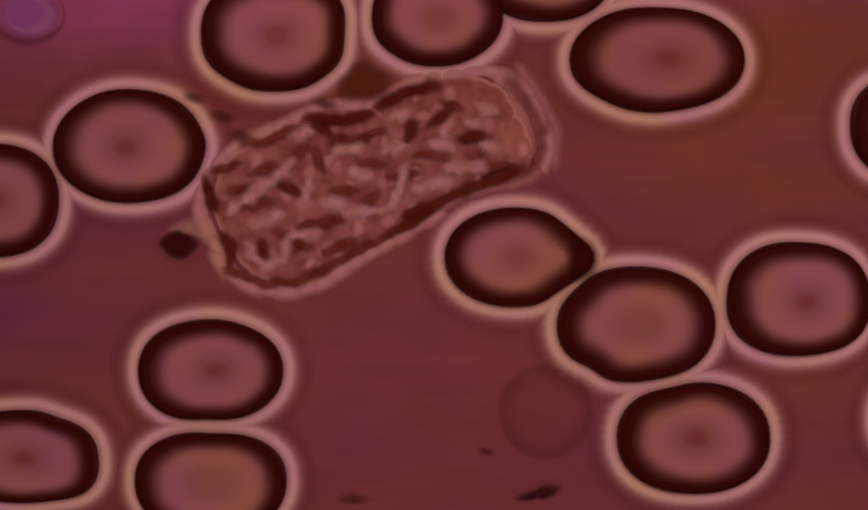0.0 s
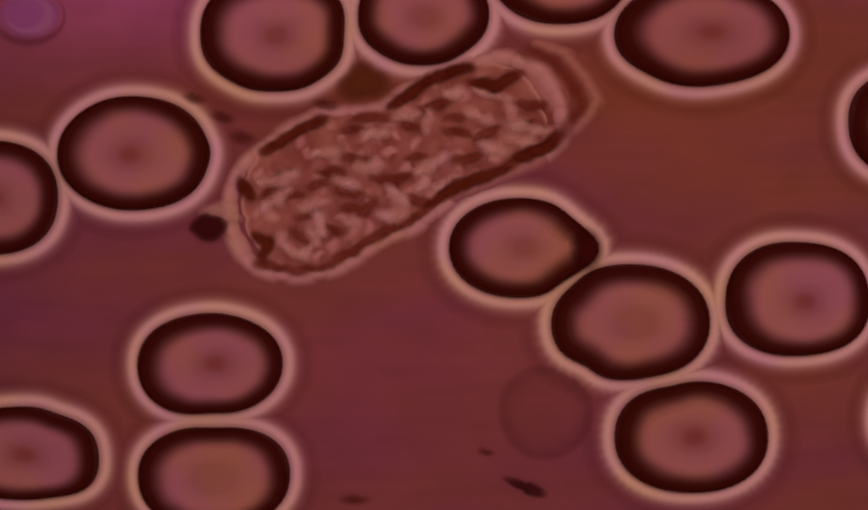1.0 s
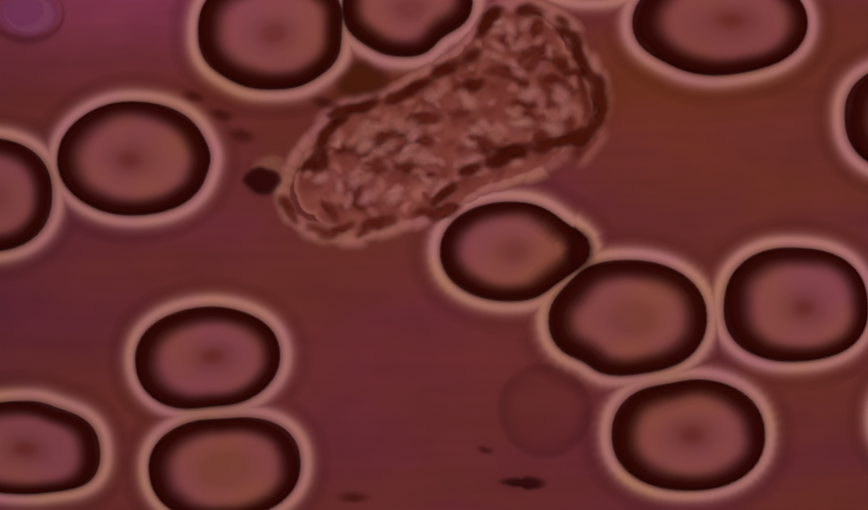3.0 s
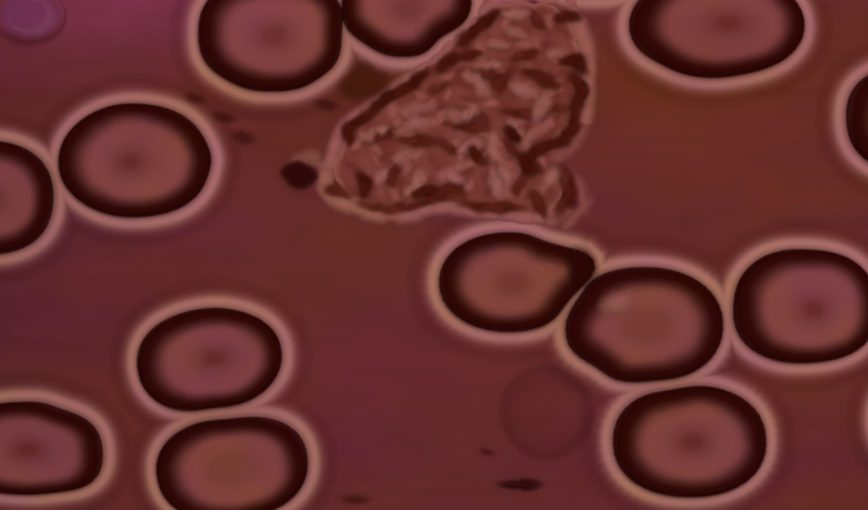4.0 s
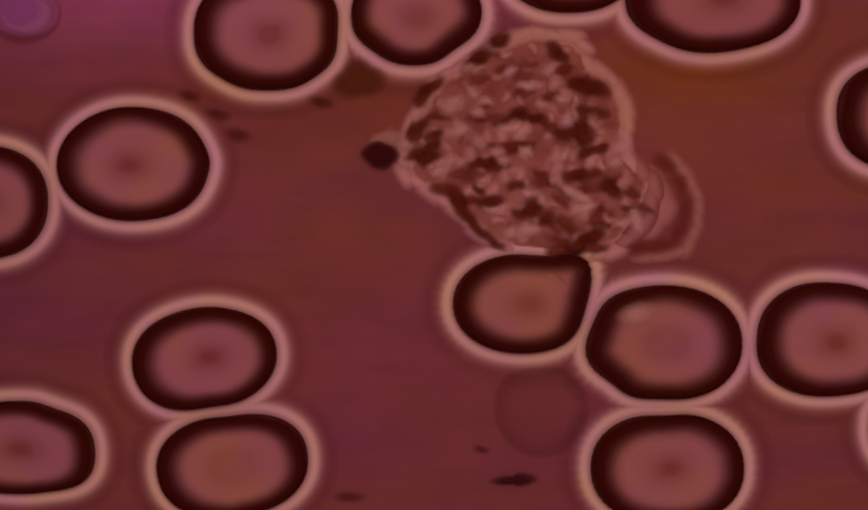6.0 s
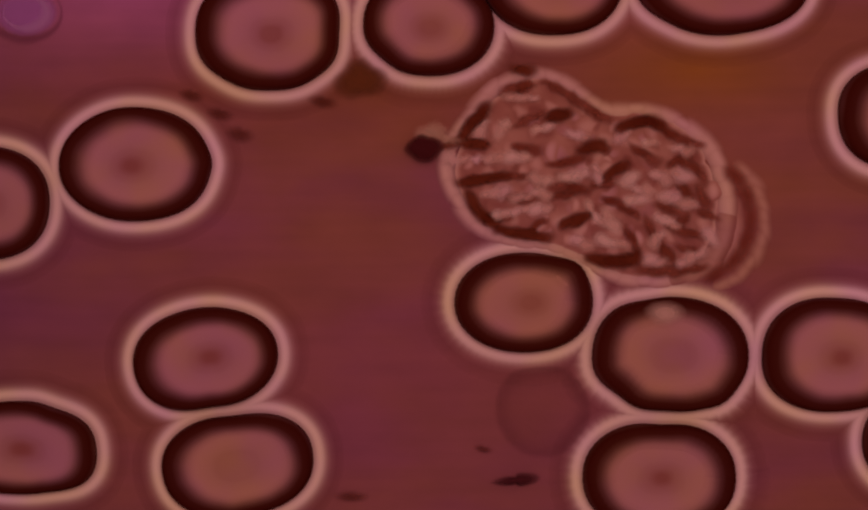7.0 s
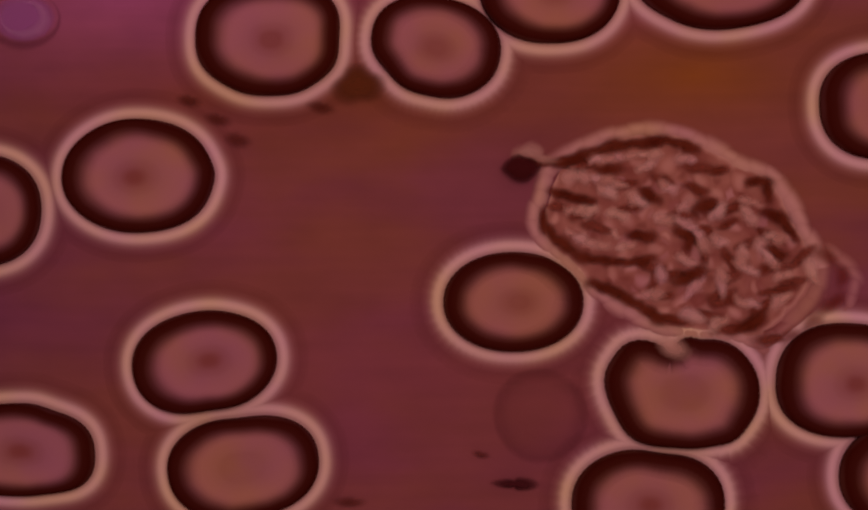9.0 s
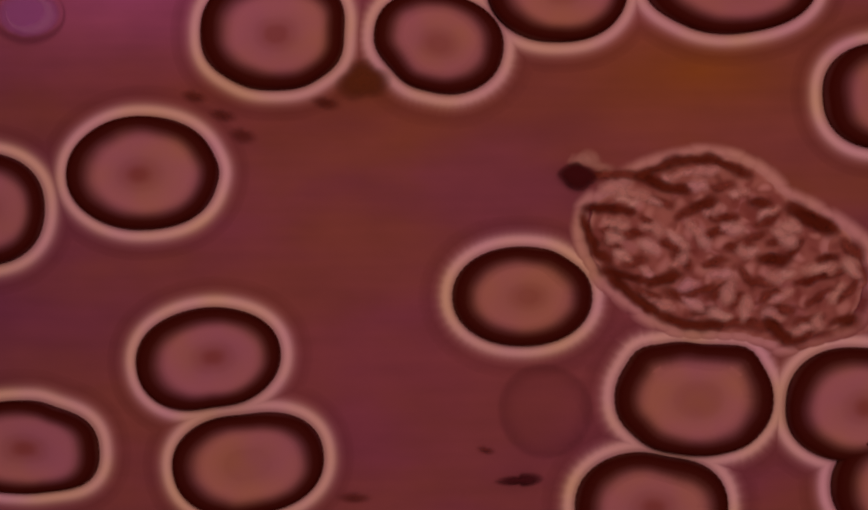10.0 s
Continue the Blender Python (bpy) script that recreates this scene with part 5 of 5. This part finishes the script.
lie(10.0, FRONT, (1525, 432, 1557, 463, 1565, 518, 1557, 558, 1541, 582, 1478, 605, 1415, 621))
lie(10.0, FILM, (1533, 495, 1517, 550))
lie(10.0, EDGE_LINE, (1048, 408, 1060, 368, 1099, 353, 1146, 313, 1194, 293, 1257, 278, 1320, 286, 1367, 305, 1415, 353, 1462, 376, 1517, 408, 1557, 440, 1573, 495, 1569, 550, 1541, 590, 1478, 609, 1415, 625, 1352, 605, 1288, 601, 1225, 597, 1178, 574, 1131, 538, 1083, 503, 1056, 455))


def course(path, f):
    """The place at the share f of a path's length, and the path's direction there."""
    if len(path) == 1:
        return path[0], Vector((1, 0))
    steps = [(b - a).length for a, b in zip(path, path[1:])]
    d = f * sum(steps)
    for a, b, s in zip(path, path[1:], steps):
        if d <= s or b is path[-1]:
            return a.lerp(b, min(1, d / s)), (b - a).normalized()
        d -= s


def dealt(paths, count):
    """count granules dealt out along the paths by their lengths: place and heading of each."""
    weights = [sum((b - a).length for a, b in zip(p, p[1:])) + 16 for p in paths]
    shares = [max(1, int(count * w / sum(weights))) for w in weights]
    while sum(shares) != count:
        step = 1 if sum(shares) < count else -1
        pick = [w / (n + (0.5 if step > 0 else -0.5)) if (n > 1 or step > 0) else 1e9 for w, n in zip(weights, shares)]
        shares[pick.index(max(pick) if step > 0 else min(pick))] += step
    out = []
    for path, n in zip(paths, shares):
        for i in range(n):
            p, d = course(path, (i + 0.5) / n)
            out.append((p, math.degrees(math.atan2(-d.y, d.x))))
    return out


def paired(cost):
    """The cheapest pairing of rows and columns of a square table: the column of each row."""
    n = len(cost)
    u, v, owner = np.zeros(n + 1), np.zeros(n + 1), np.zeros(n + 1, int)
    for i in range(1, n + 1):
        owner[0], j0 = i, 0
        least, way, used = np.full(n + 1, np.inf), np.zeros(n + 1, int), np.zeros(n + 1, bool)
        while owner[j0]:
            used[j0] = True
            i0 = owner[j0]
            rest = np.where(~used[1:])[0] + 1
            now = cost[i0 - 1, rest - 1] - u[i0] - v[rest]
            better = now < least[rest]
            least[rest[better]], way[rest[better]] = now[better], j0
            j1 = rest[np.argmin(least[rest])]
            delta = least[j1]
            u[owner[used]] += delta
            v[used] -= delta
            least[~used] -= delta
            j0 = j1
        while j0:
            owner[j0], j0 = owner[way[j0]], way[j0]
    out = np.zeros(n, int)
    out[owner[1:] - 1] = np.arange(n)
    return out


def ring(t, count):
    """The cell's edge at t: count points evenly round it from the tail."""
    path = LIES[EDGE_LINE][t][0]
    return [course(path + path[:1], i / count)[0] for i in range(count)]


RINGS = {t: ring(t, 96) for t in TIMES}
MIDDLES = {t: sum(pts, Vector((0, 0))) / 96 for t, pts in RINGS.items()}

leukocyte = new("white_blood_cell")
tagged(leukocyte, "granular white blood cell crawling between the red blood cells", "white blood cell")
PIECES = []     # object, height, place and heading at each of TIMES


def piece(name, me, material, z, rows, label="", scale=1.0):
    ob = part(name, me, material, leukocyte, label)
    ob.scale = (scale, scale, 1.0)
    PIECES.append((ob, z, rows))


def granules(name, kind, count, meshes, material, z, gap, label, small, large, out=0):
    """Granules strung along the folds of one kind; each goes on to the nearest place of the next lie."""
    lies = [dealt(LIES[kind][t], count) for t in TIMES]
    chains = [[g] for g in lies[0]]
    for before, after, spots in zip(TIMES, TIMES[1:], lies[1:]):
        a = np.array([tuple(c[-1][0] - MIDDLES[before]) for c in chains])
        b = np.array([tuple(p - MIDDLES[after]) for p, _ in spots])
        turn = np.radians([[c[-1][1] - h for _, h in spots] for c in chains])
        cost = ((a[:, None] - b[None]) ** 2).sum(2) + 900 * np.sin(turn) ** 2
        for c, j in zip(chains, paired(cost)):
            c.append(spots[j])
    for i, rows in enumerate(chains):
        rows = [(p + (p - MIDDLES[t]).normalized() * out, h) for t, (p, h) in zip(TIMES, rows)]
        piece(name, meshes[i % len(meshes)], material, z + gap * i, rows, label, rng.uniform(small, large))


def round_the_edge(share, reach, out):
    """A place on or inside the edge: share of the way round, reach 0 in the middle and 1 on the edge, then out by some mm."""
    rows = []
    for t in TIMES:
        pts, mid = RINGS[t], MIDDLES[t]
        i = round(share * 96) % 96
        d = (pts[(i + 2) % 96] - pts[i - 2]).normalized()
        p = mid.lerp(pts[i], reach) + Vector((d.y, -d.x)) * out
        rows.append((p, math.degrees(math.atan2(-d.y, d.x))))
    return rows


def white_cell():
    # the body: overlapping soft lobes
    for reach, count, size in ((0.85, 44, 0.54), (0.74, 30, 0.62), (0.60, 22, 0.80), (0.45, 16, 0.9), (0.30, 12, 0.95), (0.12, 6, 1.0)):
        for i in range(count):
            piece("body_lobe", LOBE, CYTO, 0.0038 + 0.000002 * len(PIECES), round_the_edge((i + 0.4) / count, reach, 0), "soft pink cytoplasm", size * rng.uniform(0.92, 1.08))
    # the bright optical halo all round it, painted on low strips
    for i in range(48):
        share = (i + 0.5) / 48
        piece("bright_edge", EDGE_STRIP, FAINT_HALO if 0.52 < share < 0.64 else EDGE_HALO, -0.001 + 0.000005 * i, round_the_edge(share, 1.0, rng.uniform(5, 8)), "bright halo along the cell edge", rng.uniform(0.8, 1.1))
    # the clear front with its own dark edge
    granules("fringe_film", FILM, 4, [LOBE], VEIL, 0.0008, 0.00001, "clear pink film of the front fringe", 0.6, 0.75)
    granules("fringe_fold", FRONT, 6, FRONT_BEANS, FRINGE, 0.0062, 0.00005, "dark edge of the clear front fringe", 0.8, 1.0)
    granules("front_glow", FRONT, 12, [STRIP], FAINT_HALO, -0.003, 0.00001, "faint optical halo before the front", 0.7, 0.85, 26)
    # vesicles, then folds and granules
    for i in range(26):
        rows = round_the_edge(i * 0.618034 % 1, 0.74 * math.sqrt((i + 0.5) / 26), 0)
        turn = rng.uniform(0, 180)
        piece("vesicle", rng.choice(WIDE_BEANS), VESICLE, 0.0046 + 0.00001 * i, [(p, h + turn) for p, h in rows], "", rng.uniform(0.6, 1.0))
    for i in range(100):
        rows = round_the_edge((0.3 + i * 0.618034) % 1, 0.9 * math.sqrt((i + 0.5) / 100), 0)
        turn, sway, beat = rng.uniform(0, 180), rng.uniform(4, 12), rng.uniform(0, 6)
        rows = [(p + Vector((math.sin(2 * t + beat), math.cos(2.6 * t + beat))) * sway, h + turn) for t, (p, h) in zip(TIMES, rows)]
        piece("granule", GRAINS[i % 12], PALE_GRAIN if i % 2 else DARK_GRAIN, 0.0057 + 0.000008 * i, rows, "", rng.uniform(0.75, 1.1))
    granules("pale_fold", PALE_FOLD, 80, PALE_BEANS, LIGHT, 0.0138, 0.00001, "pale fold among the granules", 0.7, 1.15)
    granules("thin_fold", THIN_FOLD, 84, THIN_BEANS, DARK, 0.0128, 0.00001, "thin dark fold among the granules", 0.8, 1.3)
    granules("membrane_fold", THICK, 72, THICK_BEANS, EDGE, 0.0147, 0.00001, "dark fold of the cell membrane", 0.7, 1.1)


white_cell()


def knob_mesh():
    pts = [p / 1000 for p in outline(40, 28, 1.5, ((60, 4, 25), (200, 4, 25), (300, -3, 20)), 32)]
    rs = [0.15, 0.4, 0.62, 0.82, 1.0]
    return grid_mesh("knob", [[Vector((p.x * r, p.y * r, 0.012 * (1 - r * r))) for p in pts] for r in rs], True, rs, "h")


KNOB_X = (322, 345, 376, 405, 428, 446, 540, 580, 615, 645, 765, 818, 862, 900, 940, 985, 1042)
KNOB_Y = (441, 434, 410, 382, 358, 335, 315, 302, 300, 290, 268, 273, 292, 302, 304, 308, 318)
KNOB_ROWS = [(Vector(p), 8 * math.sin(t)) for t, p in zip(TIMES, zip(KNOB_X, KNOB_Y))]
piece("tail_knob", knob_mesh(), KNOB, 0.020, KNOB_ROWS, "small dark knob trailing the cell")
for du, dv, turn in ((24, -32, -25), (2, -26, 15)):
    piece("knob_film", PALE_BEANS[3], THIN, 0.017 + 0.0003 * (du + 40) / 10, [(p + Vector((du, dv)), turn) for p, _ in KNOB_ROWS], "pale film by the knob")
piece("knob_stalk", bean("stalk", 84, 22, 6, 4.0), THIN, 0.016, [(p + Vector((38, -20)), -14) for p, _ in KNOB_ROWS], "pale stalk joining knob and cell")


# ---- what moves ----
def glide(thing, us, vs, turns=None, z=0.0, hold=0.02):
    rows = []
    for i, t in enumerate(TIMES):
        p = spot(us[i], vs[i], t, hold)
        rows.append((t, pose(p.x, p.y, z, 0, 0, turns[i] if turns else 0)))
    walk(thing, rows)


def yield_to(chain, a, b, n, keys):
    """Key each length of a soft rim along the changing outline. keys: time, then the dents at it."""
    count = len(keys[0]) - 1
    times = [k[0] for k in keys]
    shapes = []
    for t in TIMES:
        dents = [tuple(np.interp(t, times, [k[1 + d][c] for k in keys]) for c in range(3)) for d in range(count)]
        pts = outline(a, b, n, dents, SEGMENTS)
        shapes.append((t, pts, normals(pts)))
    for i, (seg, z) in enumerate(chain):
        k, rows = i // 2, []
        for t, pts, nrm in shapes:
            m = nrm[k]
            rows.append((t, pose(pts[k].x / 1000, pts[k].y / 1000, z, 0, 0, math.degrees(math.atan2(m.y, m.x)) - 90)))
        walk(seg, rows)


def still(thing, u, v, turn=0.0):
    p = spot(u, v, 0, 0.01)
    thing.matrix_basis = pose(p.x, p.y, 0, 0, 0, turn)


def motions():
    lean = [8 * min(1, t / 4.5) for t in TIMES]
    glide(cell_a, (497, 496, 496, 494, 494, 492, 492, 494, 492, 484, 487, 491, 498, 496, 487, 486, 496), (62, 63, 62, 58, 57, 57, 62, 62, 62, 60, 60, 62, 72, 72, 70, 63, 60))
    glide(cell_b, (788, 773, 763, 758, 750, 740, 733, 735, 733, 738, 772, 783, 795, 788, 784, 781, 789), (30, 29, 28, 25, 20, 15, 13, 13, 13, 17, 47, 54, 75, 80, 83, 78, 76),
          [0, 0, 0, 0, 0, 0, 0, 0, 0, 0, -3, -5, -8, -10, -10, -10, -10])
    glide(cell_c, (985, 1003, 1013, 1022, 1040, 1060, 1075, 1075, 1070, 1050, 1000, 1003, 1007, 1003, 995, 1000, 1008), (-57, -50, -53, -58, -73, -92, -104, -104, -104, -98, -33, -35, -24, -24, -18, -23, -20))
    glide(cell_d, (1187, 1228, 1268, 1288, 1300, 1303, 1295, 1302, 1300, 1283, 1305, 1310, 1310, 1310, 1302, 1305, 1320), (107, 80, 60, 42, 38, 38, 44, 37, 35, 17, -33, -45, -40, -37, -43, -45, -35))
    glide(cell_e, (1667, 1666, 1664, 1662, 1660, 1657, 1660, 1661, 1654, 1643, 1645, 1641, 1640, 1628, 1611, 1611, 1617), (228, 222, 222, 216, 213, 212, 213, 213, 208, 208, 208, 202, 208, 205, 190, 180, 172))
    glide(cell_f, (232, 235, 240, 238, 241, 240, 242, 246, 243, 238, 243, 248, 256, 255, 248, 248, 256), (264, 274, 277, 278, 281, 285, 290, 291, 292, 295, 297, 298, 317, 317, 318, 312, 313))
    glide(cell_g, (-14, -16, -16, -19, -19, -25, -24, -20, -25, -34, -31, -34, -28, -37, -46, -48, -40), (362, 361, 357, 352, 352, 350, 357, 355, 356, 361, 367, 370, 383, 385, 380, 375, 378))
    glide(cell_h, (378, 377, 377, 374, 376, 372, 376, 378, 373, 367, 369, 374, 380, 374, 367, 367, 374), (671, 665, 660, 653, 650, 648, 651, 649, 650, 649, 650, 649, 659, 657, 656, 650, 650), lean)
    glide(cell_i, (379, 383, 385, 389, 396, 398, 418, 420, 419, 416, 428, 438, 446, 445, 438, 441, 447), (872, 866, 862, 855, 849, 846, 846, 843, 842, 842, 840, 838, 846, 845, 844, 838, 838), lean)
    glide(cell_j, (38, 38, 38, 38, 41, 39, 45, 46, 40, 31, 34, 42, 45, 39, 31, 32, 39), (826, 824, 820, 814, 811, 810, 811, 810, 808, 809, 810, 809, 817, 815, 814, 809, 809))
    glide(cell_k, (930, 935, 938, 932, 930, 925, 920, 928, 935, 945, 948, 943, 938, 934, 928, 932, 944), (465, 453, 448, 443, 443, 442, 510, 529, 546, 550, 547, 541, 546, 546, 546, 540, 536))
    glide(cell_l, (1150, 1142, 1140, 1134, 1135, 1129, 1164, 1177, 1184, 1190, 1210, 1220, 1233, 1232, 1230, 1241, 1255), (587, 587, 583, 577, 576, 572, 588, 592, 600, 610, 642, 660, 693, 703, 709, 717, 721))
    glide(cell_m, (1443, 1441, 1441, 1437, 1438, 1436, 1455, 1467, 1472, 1487, 1507, 1519, 1525, 1526, 1532, 1539, 1550), (541, 543, 541, 543, 547, 550, 554, 560, 574, 594, 642, 652, 665, 668, 688, 710, 732))
    glide(cell_n, (1254, 1250, 1250, 1250, 1250, 1245, 1247, 1245, 1235, 1218, 1192, 1191, 1190, 1180, 1172, 1172, 1178), (792, 791, 790, 786, 788, 784, 798, 804, 812, 832, 863, 880, 903, 908, 912, 914, 917))
    glide(cell_o, (1720, 1720, 1720, 1720, 1720, 1720, 1720, 1720, 1718, 1712, 1692, 1688, 1665, 1640, 1650, 1645, 1635), (760, 760, 760, 760, 760, 760, 760, 760, 760, 765, 800, 815, 835, 848, 862, 868, 880))
    # the soft rims give way to what pushes them
    yield_to(chain_b, 121, 89, 2.2, ((0, (-35, 4, 24), (-142, 4, 22), (178, 5, 24)), (1.5, (-35, 8, 24), (-142, 5, 22), (178, 5, 24)), (2.5, (-36, 22, 26), (-142, 5, 22), (178, 5, 24)), (4, (-36, 24, 26), (-142, 8, 22), (178, 5, 24)),
                                     (5.5, (-36, 20, 26), (-142, 8, 22), (178, 5, 24)), (7, (-30, 2, 24), (-145, 8, 22), (178, 5, 24)), (8.5, (-60, -3, 24), (-146, 12, 24), (178, 5, 24)), (10, (-60, -3, 24), (-146, 12, 24), (178, 5, 24))))
    yield_to(chain_k, 126, 90, 2.1, ((0, (-1, -18, 15), (-36, 9, 20), (30, 5, 18)), (2.5, (-1, -18, 15), (-36, 10, 20), (30, 5, 18)), (4, (13, -34, 16), (-20, 10, 20), (50, 4, 16)),
                                     (4.5, (22, -36, 17), (-14, 13, 22), (60, 4, 16)), (5, (31, -42, 18), (-9, 15, 24), (75, 2, 16)), (5.5, (33, -35, 18), (-9, 15, 24), (80, 2, 16)),
                                     (7, (36, -8, 15), (-6, 3, 24), (80, 0, 16)), (7.5, (36, 0, 15), (0, 0, 24), (80, 0, 16)), (10, (36, 3, 15), (0, 0, 24), (80, 0, 16))))
    early = ((0, (-138, 9, 15), (150, 6, 18), (95, 0, 16), (-65, 4, 25)), (2.5, (-136, 10, 15), (150, 8, 18), (95, 0, 16), (-65, 4, 25)),
             (4.5, (-142, 10, 18), (162, 10, 18), (95, 0, 16), (-80, 4, 25)), (5.5, (-145, 10, 18), (164, 11, 18), (110, 0, 16), (-90, 4, 25)))
    late = ((7.5, (-145, 10, 18), (178, 2, 18), (112, 3, 16), (-100, 4, 25)), (8, (-163, 15, 20), (180, 0, 14), (92, 22, 20), (-100, 4, 25)),
             (8.5, (-162, 15, 20), (180, 4, 14), (108, 25, 16), (-100, 4, 25)), (9, (-162, 14, 20), (180, 3, 14), (104, 25, 16), (-100, 4, 25)),
             (9.5, (-160, 10, 18), (180, 2, 14), (88, 8, 18), (-110, 3, 25)), (10, (-150, 4, 14), (180, 0, 14), (80, 6, 20), (-110, 3, 25)))
    # time; how far the rim is pressed in at its upper corners, lower corner, and beside the white cell
    late_push = ((0, 0, 0, 0, 0), (5.5, 0, 0, 0, 0), (7, 0, 0, -7, 0), (7.5, 0, -3, -7, 0), (8, -5, -5, -8, 9), (8.5, -2, -6, -6, 10), (9, -2, -6, -6, 7), (9.5, -7, -7, -4, 0), (10, -9, -8, -2, 0))
    push = list(zip(*late_push))
    yield_to(chain_l, 143, 105, 2.15, tuple(row + tuple((q, float(np.interp(row[0], push[0], push[k])), 13) for k, q in ((1, 42), (2, 138), (3, -42), (4, 70))) for row in early + late))
    yield_to(chain_n, 138, 101, 2.2, ((0, (118, 7, 24),), (4.5, (112, 6, 24),), (5.5, (100, 6, 26),), (7.5, (82, 6, 26),), (10, (66, 9, 28),)))
    tip = ((0, -1, 121, 0), (2.5, -1, 121, 0), (4, 13, 132, 0), (4.5, 22, 128, 0), (5, 31, 126, 0), (5.5, 33, 119, 0), (7, 36, 80, -50), (10, 36, 60, -60))
    walk(tip_k, [(t, pose(r * math.cos(radians(q)) / 1000, r * math.sin(radians(q)) / 1000, z / 1000, 0, 0, q)) for t, q, r, z in tip])
    fold = ((0, 0, 20, 0, -60), (2.5, -20, 20, 0, -60), (4, -52, 40, 20, -12), (5.5, -66, 44, 24, -12), (7, -12, 76, 0, -12), (7.5, -22, 78, 0, -12),
            (8, -24, 80, -14, -50), (8.5, -26, 93, -20, -16), (9, -18, 82, -26, -14), (9.5, -10, 60, -20, -60), (10, 0, 30, 0, -60))
    walk(fold_l, [(t, pose(x / 1000, y / 1000, z / 1000, 0, 0, r)) for t, x, y, r, z in fold])
    glide(debris, (976, 948, 952, 955, 952, 950, 943, 945, 940, 932, 936, 944, 948, 943, 934, 934, 942), (893, 882, 882, 882, 878, 873, 877, 874, 872, 869, 869, 868, 879, 877, 876, 873, 869),
          [14, 20, -22, -14, -4, -4, 0, -4, 0, 2, 6, 4, 2, 0, -2, -4, 4])
    still(ghost, 985, 745)
    still(bubble, 50, 26)
    still(platelet, 656, 147, 8)
    still(crumb, 640, 902)
    for ob, u, v in SPECKS:
        still(ob, u, v, -12)
    base = [spot(*MIDDLES[t], t, 0.0) for t in TIMES]
    walk(leukocyte, [(t, pose(b.x, b.y, 0)) for t, b in zip(TIMES, base)])
    for ob, z, places in PIECES:
        rows, last = [], places[0][1]
        for t, b, (p, h) in zip(TIMES, base, places):
            last += (h - last + 90) % 180 - 90
            q = spot(p.x, p.y, t, z)
            rows.append((t, pose(q.x - b.x, q.y - b.y, z, 0, 0, last)))
        walk(ob, rows)


motions()
